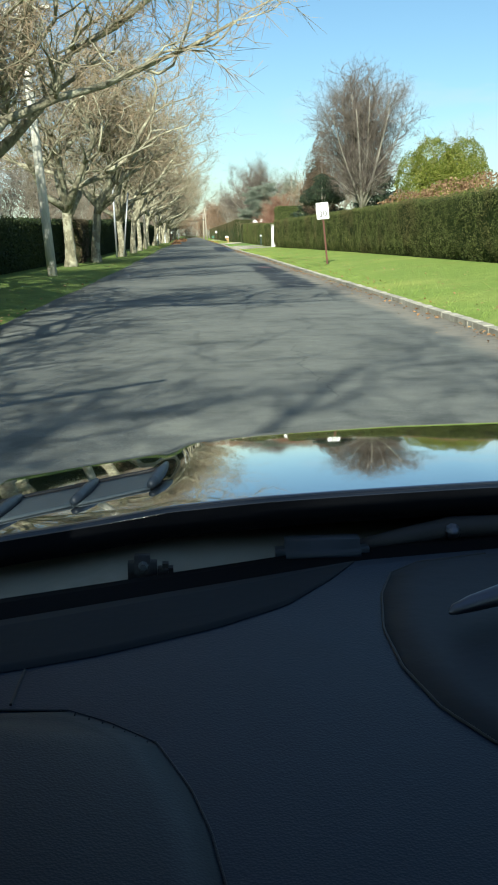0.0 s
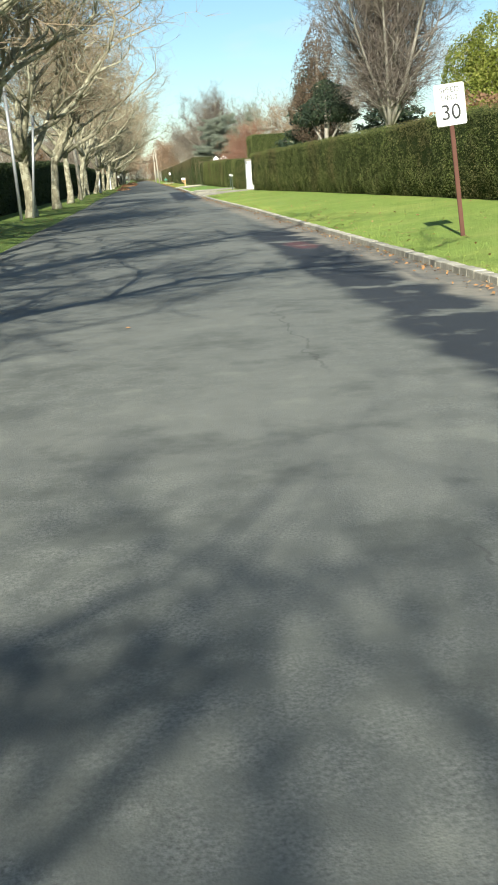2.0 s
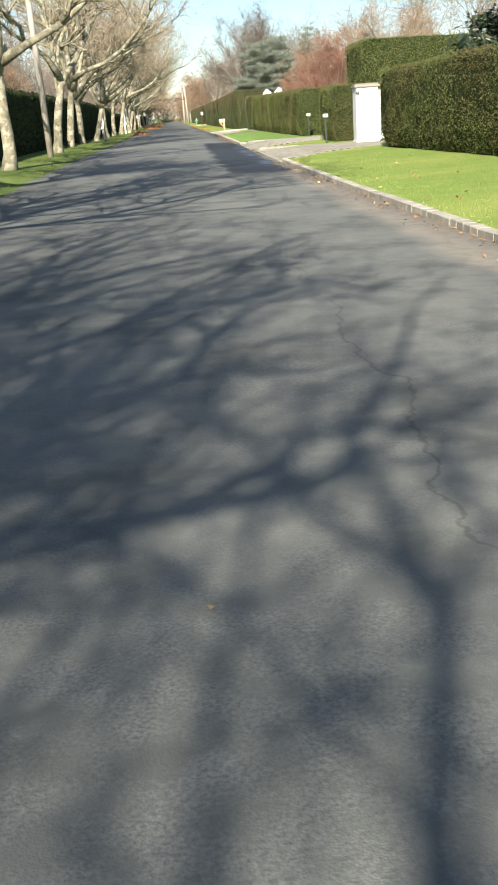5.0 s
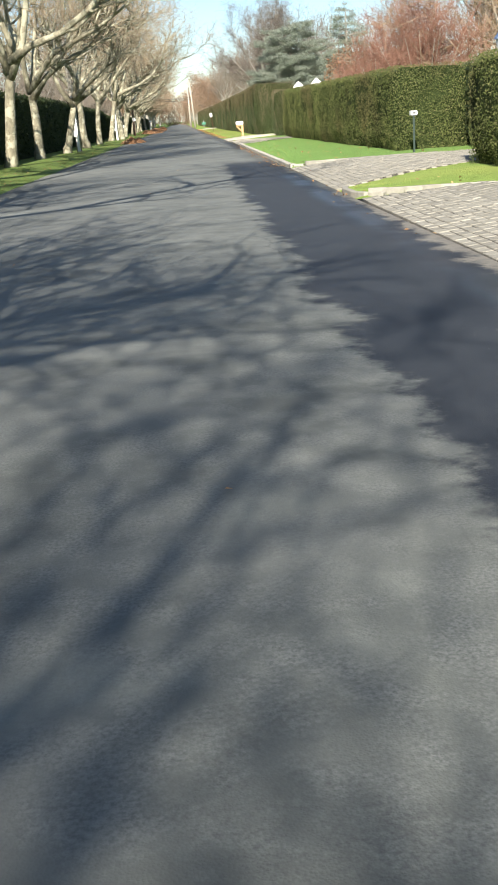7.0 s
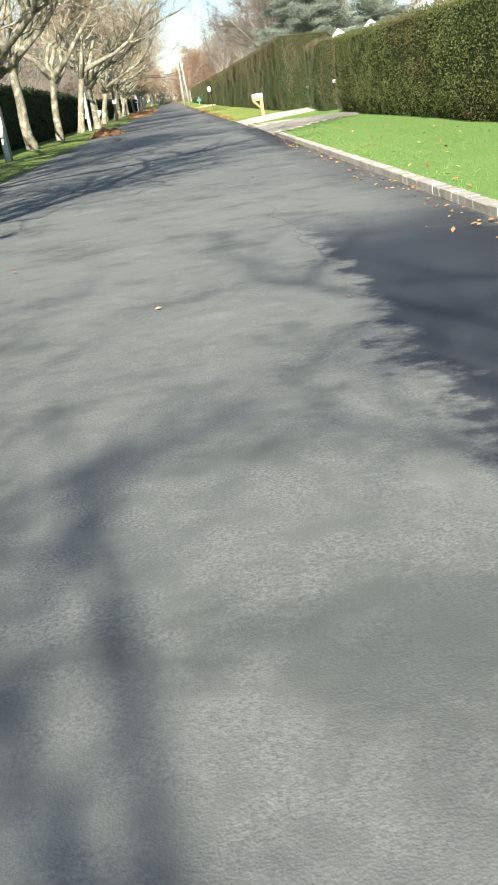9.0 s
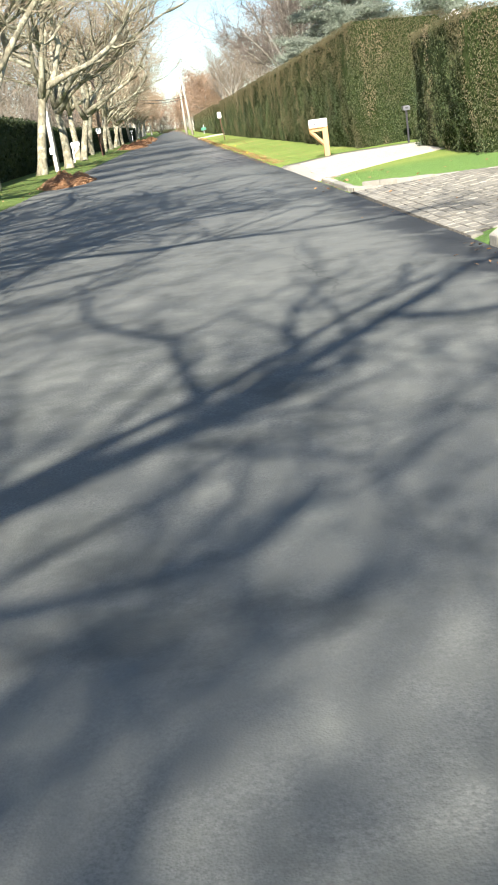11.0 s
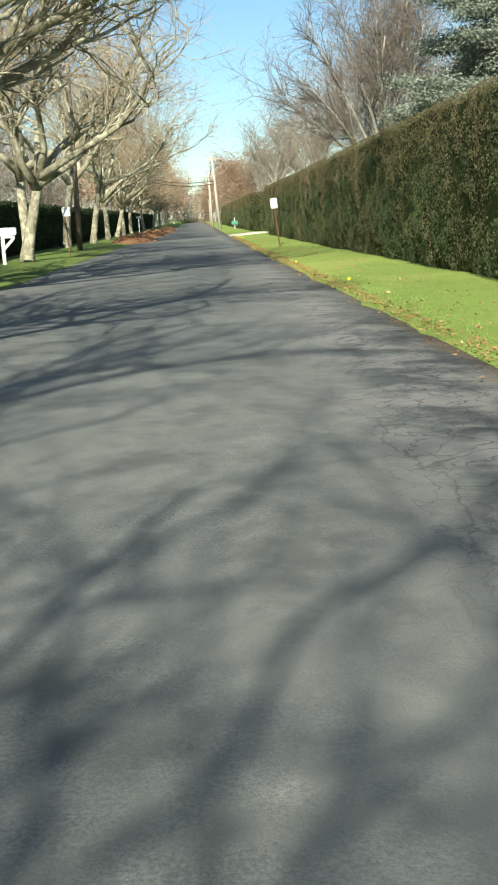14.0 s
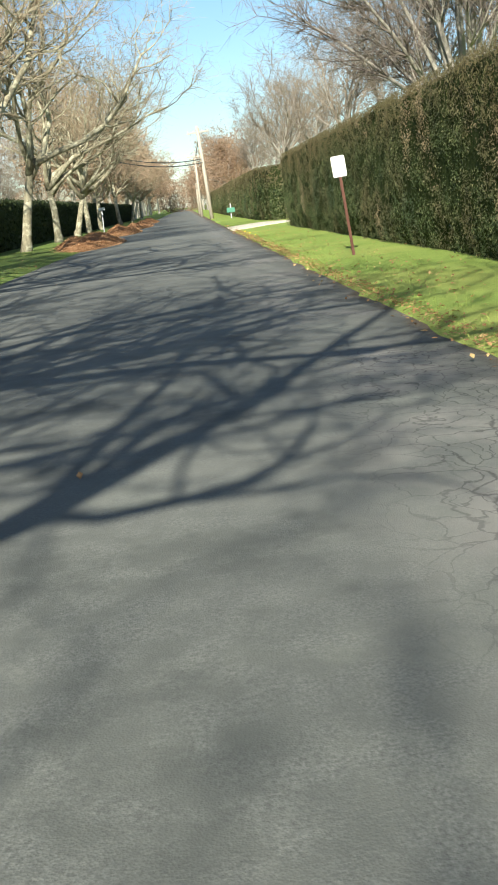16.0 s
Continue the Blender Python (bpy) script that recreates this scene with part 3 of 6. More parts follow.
    if ends:
        for ye, s in ((y0, -1), (y1, 1)):
            k = int(abs(back(ye) - front(ye)) * (top(ye) - z0(ye)) * density * 1.7)
            xe, ze = rng.uniform(0, 1, k), rng.uniform(0, 1, k)
            sets_p.append(np.array([(front(ye) + (back(ye) - front(ye)) * x - ox, ye + s * (0.05 + rng.normal(0, 0.05)) + 0.1 * noise.noise(Vector((x * 3, z * 3, off))) - oy, z0(ye) + (top(ye) - z0(ye)) * z - oz) for x, z in zip(xe, ze)]).reshape(-1, 3))
            sets_n.append(np.tile((0, s, 0.2), (k, 1)))
    lv, lf = leaf_cards(np.concatenate(sets_p), np.concatenate(sets_n), size, rng, 0.7, aspect, hang)
    tagged(place("foliage", mesh_of("hedge_foliage", lv, lf, leaf), ob), kind="stuff")
    return ob


const = lambda v: (lambda y: v)
hedge("hedge", lambda y: lerp_table(HEDGE_ONE, y), lambda y: lerp_table(HEDGE_ONE, y) + 1.5, 8.0, 85.6, lambda y: lerp_table(BANK, y) - 0.02, lambda y: 2.24 + 0.05 * noise.noise(Vector((0, y * 0.2, 0))), PRIVET,
      "long clipped green privet hedge with a flat top behind the lawn", 1150, 0.0185, 1, clump=0.06)
hedge("hedge", const(6.55), const(11.5), 94.0, 97.6, const(0.1), const(3.55), PRIVET, "tall clipped privet hedge block behind the white gate", 800, 0.023, 2, ends=True)
hedge("hedge", const(5.35), const(7.6), 93.1, 96.7, const(0.1), const(2.05), PRIVET, "short clipped hedge between the two stone driveways", 1200, 0.019, 3)
hedge("hedge", lambda y: lerp_table([(104.6, 5.45), (118, 5.2), (137, 5.05)], y), lambda y: 7.4, 104.8, 133.6, const(0.1), lambda y: lerp_table([(104, 2.22), (118, 2.3), (134, 2.42)], y), PRIVET,
      "clipped green hedge with browned leaves near the ground", 1250, 0.0185, 4)
hedge("hedge", const(7.3), const(9.0), 102.6, 105.4, const(0.1), const(2.2), SHADED_PRIVET, "dark shaded clipped hedge return beside the stone driveway", 400, 0.034, 9)
hedge("hedge", lambda y: 5.0 + 0.05 * (y - 138), const(8.2), 137.0, 143.0, const(0.08), lambda y: 2.55, YEW, "rough brown-green hedge end beside the pale driveway", 1100, 0.022, 5, wob=0.3, aspect=0.36, hang=0.5, clump=0.1)
hedge("hedge", lambda y: lerp_table([(146, 4.45), (148.5, 4.32), (152, 4.26), (164, 4.2), (186, 3.82), (214, 3.5)], y), lambda y: 7.0, 146.7, 214.0, const(0.05), lambda y: lerp_table([(146, 3.2), (150, 3.1), (156, 3.06), (170, 3.04), (192, 2.92), (214, 2.92)], y), YEW,
      "tall dense dark green hedge with upright browned scars", 1450, 0.0205, 6, wob=0.24, aspect=0.34, hang=0.5, clump=0.1)
hedge("hedge", lambda y: lerp_table([(226, 4.0), (231, 3.3), (260, 2.9), (330, 2.4)], y), lambda y: 4.7, 227.0, 330.0, const(0.05), const(2.9), YEW, "tall dark hedge beyond the far driveway", 150, 0.062, 7)
LEFT_HEDGE = [(-40, 1.95), (40, 1.98), (70, 2.25), (100, 2.85), (140, 2.85), (160, 2.65), (175, 2.55), (190, 2.25), (330, 2.25)]
hedge("hedge", const(-5.5), const(-6.6), 49.3, 52.0, const(0.06), const(2.05), IVY_LEAF, "browned clipped hedge block between the plane trees", 700, 0.028, 12)
hedge("hedge", lambda y: lerp_table([(20, -6.7), (35, -6.5), (60, -6.3), (75, -6.5), (108, -6.9)], y), const(-8.9), 10.0, 108.0, const(0.05), lambda y: lerp_table(LEFT_HEDGE, y), SHADED_PRIVET, "dark shaded clipped hedge behind the row of plane trees", 100, 0.055, 8)
hedge("hedge", lambda y: lerp_table([(108, -6.95), (170, -7.1), (185, -7.8), (230, -8.1), (330, -8.9)], y), const(-9.9), 108.4, 330.0, const(0.05), lambda y: lerp_table(LEFT_HEDGE, y), SHADED_PRIVET, "dark shaded clipped hedge behind the row of plane trees", 55, 0.075, 10)


# ---- trees ----
def grow(rng, p, d, length, r0, r1, seg, wander, lift, kink=0.0):
    """One limb: a wandering polyline of (point, radius)."""
    path = [(p.copy(), r0)]
    for i in range(seg):
        if kink and rng.random() < 0.35:
            d = side_way(rng, d, kink * rng.uniform(0.5, 1.0))
        d = (d + Vector((rng.gauss(0, wander), rng.gauss(0, wander), rng.gauss(0, wander) + lift))).normalized()
        if kink and d.z < 0.25:
            d = Vector((d.x, d.y, d.z + 0.4)).normalized()
        p = p + d * (length / seg)
        path.append((p.copy(), r0 + (r1 - r0) * (i + 1) / seg))
    return path, d


def side_way(rng, d, angle):
    u = d.cross(Vector((rng.gauss(0, 1), rng.gauss(0, 1), rng.gauss(0, 1))))
    u = u.normalized() if u.length > 1e-4 else Vector((1, 0, 0))
    return (d * math.cos(angle) + u * math.sin(angle)).normalized()


def bare_tree(seed, trunk_h, trunk_r, limbs, limb_len, spread, counts, lengths, lift=0.05, wander=0.2, lean=(0, 0), twig_r=0.006, limb_angles=(35, 65), twig_seg=2, dome=0.0, limb_r=(0.34, 0.5), kink=0.0, reach=0.0, bare=0, tight=28, fine_r=0.055, reach_el=40):
    """Trunk-and-limb paths, and branch-and-twig paths, of a leafless tree at the origin."""
    rng = random.Random(seed)
    d0 = Vector((lean[0] + rng.gauss(0, 0.04), lean[1] + rng.gauss(0, 0.04), 1)).normalized()
    trunk, d = grow(rng, Vector((0, 0, -0.12)), d0, trunk_h + 0.12, trunk_r, trunk_r * 0.72, 5, 0.05, 0.02)
    trunk[0] = (trunk[0][0], trunk_r * 1.35)
    trunk.insert(1, (trunk[0][0] + d0 * 0.3, trunk_r * 1.12))
    thick, fine, twigs = [trunk], [], []
    top = trunk[-1][0]
    crotch = [(top + d * 0.12, trunk_r * 0.62), (top + d * 0.26, trunk_r * 0.3)] if kink else []
    for i in range(limbs):
        a = 2 * math.pi * (i + rng.uniform(-0.3, 0.3)) / limbs
        el = radians(rng.uniform(*limb_angles)) if not dome else radians(limb_angles[0] + (limb_angles[1] - limb_angles[0]) * ((i * 0.618 + 0.3) % 1.0) ** 0.8)
        if reach and i in (0, 3):
            a, el = rng.uniform(-0.25, 0.25) + (0.7 if i else 0), radians(reach_el + rng.uniform(0, 7) + (9 if i else 0))
        way = Vector((math.cos(a) * math.cos(el), math.sin(a) * math.cos(el), math.sin(el)))
        start = trunk[-1][0] if i % 2 == 0 else trunk[-2][0].lerp(top, rng.uniform(0.3, 0.9))
        ln = limb_len * rng.uniform(0.75, 1.2) if not dome else limb_len * (1 - dome + dome * math.sin(el) ** 2) * rng.uniform(0.92, 1.06)
        lr = trunk_r * rng.uniform(*limb_r)
        if reach and i in (0, 3):
            ln, lr = limb_len * reach, trunk_r * limb_r[1]
        limb, dl = grow(rng, start, way, ln, lr, lr * (0.22 if kink else 0.28), 7, wander, lift, kink)
        if kink:
            limb[0] = (limb[0][0], lr * 1.45)
        thick.append(limb)
        for j in range(counts[0]):
            k = 1 + bare + int((j + rng.random()) / counts[0] * (6.5 - bare))
            k = min(k, 7)
            p, r = limb[k]
            dd = (limb[k][0] - limb[k - 1][0]).normalized()
            b2, d2 = grow(rng, p, side_way(rng, dd, radians(rng.uniform(tight, spread))), lengths[0] * rng.uniform(0.6, 1.25), min(r * 0.62, 0.07 if kink else fine_r), 0.016 if kink else min(0.013, fine_r * 0.4), 6 if kink else 5, wander, lift, kink)
            (thick if r > (0.045 if kink else 0.07) else fine).append(b2)
            for m in range(counts[1]):
                k2 = rng.randint(1, len(b2) - 1)
                p2, r2 = b2[k2]
                dd2 = (b2[k2][0] - b2[k2 - 1][0]).normalized()
                b3, d3 = grow(rng, p2, side_way(rng, dd2, radians(rng.uniform(25, 70))), lengths[1] * rng.uniform(0.5, 1.3), max(min(r2 * 0.6, 0.03 if kink else 0.022), twig_r * 1.5), twig_r * 1.1, 5 if kink else 3, wander * 1.1, lift)
                fine.append(b3)
                for t in range(counts[2]):
                    k3 = rng.randint(1, len(b3) - 1)
                    p3 = b3[k3][0]
                    dd3 = (b3[k3][0] - b3[k3 - 1][0]).normalized()
                    b4, d4 = grow(rng, p3, side_way(rng, dd3, radians(rng.uniform(20, 75))), lengths[2] * rng.uniform(0.5, 1.4), twig_r * 1.1, twig_r * 0.5, twig_seg, wander * 1.6, lift)
                    twigs.append(b4)
    trunk += crotch
    low, fork = (trunk_h * 0.85, trunk_h * 0.85) if not kink else (max(2.2, trunk_h), trunk_h * 0.7)
    clear = lambda q: min(v[0].z - (0.2 if kink else 0.14) * math.hypot(v[0].x, v[0].y) for v in q) > low
    return [thick[0]] + [q for q in thick[1:] if min(v[0].z for v in q) > fork], [q for q in fine if clear(q)], [q for q in twigs if clear(q)]


def tree_meshes(name, paths, bark, twig, thin=0.0, branch=None):
    """Trunk and limbs as one mesh, the crown of branches and twigs as another; branches under the thin radius become strips."""
    thick, fine, twigs = paths
    a = mesh_of(name + "_trunk", *tube_data(thick, lambda r: 10 if r > 0.1 else 6), bark, True)
    vs, fs = tube_data([p for p in fine if p[0][1] >= thin], lambda r: 5 if r > 0.03 else 3)
    solid = len(fs)
    vs, fs = strip_data([p for p in fine if p[0][1] < thin] + twigs, vs, fs, random.Random(len(vs)))
    crown = mesh_of(name + "_crown", vs, fs, twig, False)
    if branch:
        crown.materials.append(branch)
        crown.polygons.foreach_set("material_index", [1] * solid + [0] * (len(fs) - solid))
    return a, crown


def stand_tree(meshes, x, y, z, turn, size, label, group, name="plane_tree", category="tree"):
    ob = thing(name, pose(x, y, z, 0, 0, turn) @ Matrix.Diagonal((size, size, size, 1)), label, category, group)
    place("trunk", meshes[0], ob)
    place("crown", meshes[1], ob)
    return ob


PLANES = [tree_meshes("plane", bare_tree(11 + i, 1.65 + 0.25 * (i % 3), 0.205, 6, 5.8, 80, (11, 7, 14), (2.3, 1.2, 0.55), 0.05, 0.26, lean=(0.08 * (i % 3) - 0.06, 0.06 * (i % 2)), twig_r=0.004, limb_angles=(50, 82), kink=0.95, limb_r=(0.4, 0.56), twig_seg=1, reach=1.25, bare=1), PLANE_BARK, PLANE_TWIG, 0.0085, PLANE_BRANCH) for i in range(6)]
TALL_PLANES = [tree_meshes("tall_plane", bare_tree(121 + i, 2.15 + 0.25 * (i % 3), 0.165, 6, 5.6, 72, (10, 7, 12), (2.2, 1.2, 0.55), 0.07, 0.22, lean=(0.1 * (i % 3) - 0.02, 0.06 * (i % 2)), twig_r=0.0034, limb_angles=(54, 82), kink=0.8, limb_r=(0.46, 0.62), twig_seg=1, reach=1.15, bare=1, reach_el=50), PLANE_BARK, PLANE_TWIG, 0.0085, PLANE_BRANCH) for i in range(5)]
DENSE_PLANES = [tree_meshes("dense_plane", bare_tree(141 + i, 1.75 + 0.3 * i, 0.18, 7, 5.4, 74, (11, 8, 13), (2.2, 1.2, 0.55), 0.06, 0.24, lean=(0.08 * i, 0.05), twig_r=0.0036, limb_angles=(46, 82), kink=0.85, limb_r=(0.44, 0.6), twig_seg=1, reach=1.05, bare=1, reach_el=46), PLANE_BARK, PLANE_TWIG, 0.0085, PLANE_BRANCH) for i in range(2)]
FAR_PLANES = [tree_meshes("far_plane", bare_tree(31 + i, 2.6, 0.2, 6, 5.6, 66, (7, 6, 9), (2.7, 1.5, 0.95), 0.075, 0.2, twig_r=0.014, twig_seg=1, kink=0.6), PLANE_BARK, PLANE_TWIG, 0.03) for i in range(3)]
# first three are out of view, added to cast branch shadows on the road
ROW = [(-10, -5.0), (-3, -5.1), (4.5, -5.0), (13.2, -5.2), (23.0, -5.15), (29, -6.2), (43.3, -5.35), (49.8, -4.98), (63.1, -4.75), (74.9, -4.85), (87, -5.1), (104, -5.6), (115.3, -6.2), (123.8, -6.3), (131.4, -5.95),
       (142, -5.95), (153, -6.1), (165.2, -6.15), (171.4, -5.6), (185.4, -6.15), (190.5, -7.0), (204.1, -7.25), (212.9, -6.85), (224.6, -7.0), (236, -7.3), (246, -7.6)]
rt = random.Random(5)
for i, (y, x) in enumerate(ROW):
    stand_tree(PLANES[(i * 5 + 1) % 6] if y < 35 else DENSE_PLANES[i % 2] if y < 80 else TALL_PLANES[(i * 3 + 1) % 5], x, y, verge_z(x, y), (100 if y == 142 else 0 if y < 10 else rt.uniform(-30, 30) - 14), rt.uniform(1.2, 1.34), "leafless plane tree with mottled pale bark on the grass verge", "plane trees along the road")


def oak_meshes(seed):
    """A roadside oak that holds part of its rust-brown leaves."""
    thick, fine, twigs = bare_tree(seed, 2.8, 0.2, 6, 4.6, 60, (6, 4, 3), (2.4, 1.3, 0.8), 0.09, 0.15, twig_r=0.014, limb_angles=(35, 75), twig_seg=1)
    rng = np.random.default_rng(seed)
    pts = np.array([tuple(path[-1][0]) for path in fine + twigs for _ in range(11)])
    pts = pts + rng.normal(0, 0.3, pts.shape)
    lv, lf = leaf_cards(pts, np.tile((0, 0, 1.0), (len(pts), 1)), 0.105, rng, 0.9)
    return (*tree_meshes("oak", (thick, fine, twigs), BEECH_BARK, FAR_TWIG, 0.03), mesh_of("oak_leaves", lv, lf, FAR_LEAF))


OAKS = [oak_meshes(91 + i) for i in range(3)]


def stand_oak(i, x, y, turn, size):
    ob = stand_tree(OAKS[i % 3], x, y, 0.08, turn, size, "roadside oak holding its rust-brown dead leaves", "oaks along the far road", "oak_tree")
    place("leaves", OAKS[i % 3][2], ob)


for i in range(4):
    stand_tree(FAR_PLANES[i % 3], -7.6 - i * 0.1, 256 + i * 24.0, 0.08, i * 61, rt.uniform(0.95, 1.15), "leafless plane tree with mottled pale bark on the grass verge", "plane trees along the road")
for i in range(16):
    stand_oak(i, -8.4 - i * 0.16 - rt.uniform(0, 1.5), 258 + i * 12.0, i * 71, rt.uniform(1.05, 1.3))
for i in range(13):
    stand_oak(i, 4.6 - i * 0.3 + rt.uniform(0, 2.5), 304 + i * 13.0, i * 53, rt.uniform(0.85, 1.15))
for i in range(12):
    stand_oak(i, (-26 + i * 3.2) if i < 6 else (2.5 + (i - 6) * 3.2), 470 + rt.uniform(0, 30), i * 37, rt.uniform(1.0, 1.4))

# trees behind the hedges
BEECH = tree_meshes("beech", bare_tree(51, 2.5, 0.36, 20, 7.0, 62, (22, 10, 9), (1.75, 0.8, 0.42), 0.06, 0.03, twig_r=0.0036, limb_angles=(52, 89), dome=0.22, twig_seg=1, limb_r=(0.18, 0.34), tight=26, fine_r=0.026, bare=0), BEECH_BARK, DARK_TWIG, 0.012)
stand_tree(BEECH, 9.9, 67.5, 0.2, 20, 1.0, "large leafless beech with many upright pale stems", "", "beech_tree")
RED = tree_meshes("maple", bare_tree(61, 0.6, 0.17, 24, 4.1, 26, (14, 9, 9), (1.15, 0.6, 0.36), 0.03, 0.03, twig_r=0.0036, limb_angles=(22, 87), dome=0.25, twig_seg=1, limb_r=(0.2, 0.34), tight=8, fine_r=0.02), BEECH_BARK, RUST_TWIG, 0.012)
ROUND = tree_meshes("round_crown", bare_tree(53, 2.4, 0.34, 18, 8.6, 42, (19, 10, 9), (1.9, 0.95, 0.5), 0.04, 0.05, twig_r=0.004, limb_angles=(20, 88), dome=0.36, twig_seg=1, limb_r=(0.22, 0.4), tight=14, fine_r=0.035, bare=2), BEECH_BARK, DARK_TWIG, 0.014)
stand_tree(ROUND, 10.8, 212, 0.15, 0, 1.2, "large leafless tree with a round twiggy brown crown", "", "bare_tree")
WILLOW = tree_meshes("willow", bare_tree(65, 2.0, 0.2, 7, 3.4, 60, (9, 8, 10), (1.7, 1.1, 0.7), -0.02, 0.14, twig_r=0.005, limb_angles=(40, 80), twig_seg=1), BEECH_BARK, TAN_TWIG, 0.012)
WOODS = [tree_meshes("wood", bare_tree(71 + i, 3.0, 0.15, 6, 6.0, 48, (9, 7, 8), (2.3, 1.2, 0.7), 0.1, 0.13, twig_r=0.0052, limb_angles=(48, 84), twig_seg=1, limb_r=(0.4, 0.62)), BEECH_BARK, (BEECH_TWIG, GREY_TWIG, GREY_TWIG)[i], 0.03) for i in range(3)]
THICKET = [tree_meshes("thicket", bare_tree(81 + i, 2.6, 0.17, 6, 5.4, 56, (7, 5, 6), (2.6, 1.5, 1.0), 0.09, 0.15, twig_r=0.013, limb_angles=(42, 80), twig_seg=1), BEECH_BARK, (BEECH_TWIG, GREY_TWIG)[i], 0.04) for i in range(2)]


def leafy(name, seed, lobes, leaf, size, per, trunk, label, group="", category="tree", flat=1.0):
    """An evergreen: leaves scattered over uneven lobes (x, y, z, rx, ry, rz) round a trunk."""
    rng = np.random.default_rng(seed)
    ob = thing(name, pose(*trunk[:3]), label, category, group)
    paths = [[(Vector((0, 0, -0.1)), trunk[4]), (Vector((0, 0, trunk[3] * 0.5)), trunk[4] * 0.7), (Vector((0, 0, trunk[3])), trunk[4] * 0.25)]]
    pts, nor = [], []
    for x, y, z, rx, ry, rz in lobes:
        n = int(per * (rx * ry + rx * rz + ry * rz))
        v = rng.normal(0, 1, (n, 3))
        v /= np.linalg.norm(v, axis=1, keepdims=True)
        rad = np.array([1 + 0.22 * noise.noise(Vector(q * 2.4) + Vector((x, y, z))) + 0.12 * noise.noise(Vector(q * 6.5) + Vector((z, x, y))) for q in v])
        rad *= 1 - np.abs(rng.normal(0, 0.1, n))
        pts.append(np.array((x, y, z)) + v * rad[:, None] * np.array((rx, ry, rz)))
        w = v.copy()
        w[:, 2] *= flat
        nor.append(w)
        paths.append([(Vector((0, 0, z * 0.55)), trunk[4] * 0.4), (Vector((x, y, z)), 0.03)])
    place("trunk", mesh_of(name + "_trunk", *tube_data(paths, 7), BEECH_BARK, True), ob)
    vs, fs = leaf_cards(np.concatenate(pts), np.concatenate(nor), size, rng, 0.7)
    place("crown", mesh_of(name + "_crown", vs, fs, leaf), ob)
    return ob


# golden conifers
leafy("golden_conifer", 1, [(0, 0, 2.6, 1.7, 1.7, 2.6), (0.3, -0.3, 4.8, 1.25, 1.25, 1.8), (-0.7, 0.2, 3.6, 1.2, 1.2, 2.2), (0.7, 0.3, 3.2, 1.2, 1.1, 2.0)], GOLD_LEAF, 0.05, 1200, (13.8, 66.0, 0.2, 5, 0.16), "rounded golden-green conifer behind the hedge")
leafy("golden_conifer", 2, [(0, 0, 2.7, 1.7, 1.6, 2.7), (0.2, 0, 4.8, 1.3, 1.3, 1.8), (0.8, 0.3, 3.5, 1.2, 1.1, 2.1), (-0.6, -0.4, 4.1, 1.0, 1.1, 1.9)], GOLD_LEAF, 0.05, 1200, (16.1, 66.5, 0.2, 5, 0.16), "rounded golden-green conifer behind the hedge")


def layered(name, seed, h, r, tiers, leaf, size, per, at, label, up=0.1, blunt=0.6, ragged=0.35):
    """A conifer with a bare stem and tiers of boughs, each bough carrying sprays of needles."""
    rng = random.Random(seed)
    nrg = np.random.default_rng(seed)
    ob = thing(name, pose(*at), label, "tree", "evergreens behind the hedges")
    boughs = [[(Vector((0, 0, -0.1)), 0.035 * h), (Vector((0, 0, h * 0.6)), 0.018 * h), (Vector((0, 0, h * 0.93)), 0.02)]]
    pts, nor = [], []
    for t in range(tiers):
        f = t / (tiers - 1)
        z = h * (0.1 + 0.87 * f)
        reach = r * (1 - f) ** blunt + 0.25
        for k in range(max(4, int(9 * (1 - f) + 4))):
            a = rng.uniform(0, 2 * math.pi)
            ln = reach * rng.uniform(1 - ragged, 1.08)
            d = Vector((math.cos(a), math.sin(a), up + rng.uniform(-0.12, 0.12))).normalized()
            path, _ = grow(rng, Vector((0, 0, z)), d, ln, 0.012 * h * (1 - f) + 0.02, 0.012, 5, 0.1, -0.02)
            boughs.append(path)
            n = int(per * ln * (0.6 + 0.5 * ln))
            s = nrg.uniform(0.22, 1.04, n)
            cx = np.array([(path[0][0].lerp(path[-1][0], min(v, 1.04)))[:] for v in s])
            wide = 0.34 * ln * (1.15 - s) + 0.16
            cx[:, 0] += nrg.normal(0, 1, n) * wide * 0.6
            cx[:, 1] += nrg.normal(0, 1, n) * wide * 0.6
            cx[:, 2] += nrg.normal(0, 0.09 + 0.02 * h / 8, n)
            pts.append(cx)
            nor.append(np.tile((0, 0, 1.0), (n, 1)))
    place("trunk", mesh_of(name + "_trunk", *tube_data(boughs, 5), BEECH_BARK, True), ob)
    vs, fs = leaf_cards(np.concatenate(pts), np.concatenate(nor), size, nrg, 0.75, 0.4)
    place("crown", mesh_of(name + "_crown", vs, fs, leaf), ob)
    return ob


layered("spruce_tree", 1, 6.6, 1.9, 15, SPRUCE_LEAF, 0.12, 60, (9.0, 81.5, 0.2), "dark green spruce behind the hedge beside the beech")
leafy("pine_tree", 22, [(0, 0, 3.55, 1.15, 1.1, 0.6), (0.35, 0, 4.1, 0.9, 0.9, 0.55), (-0.75, 0.2, 3.2, 0.75, 0.8, 0.4), (0.9, 0.1, 3.3, 0.7, 0.8, 0.4), (0.0, 0, 4.5, 0.5, 0.5, 0.35)], SPRUCE_LEAF, 0.045, 1500, (8.05, 72.0, 0.2, 4.2, 0.16), "low dark pine with a flat crown behind the hedge", "evergreens behind the hedges")
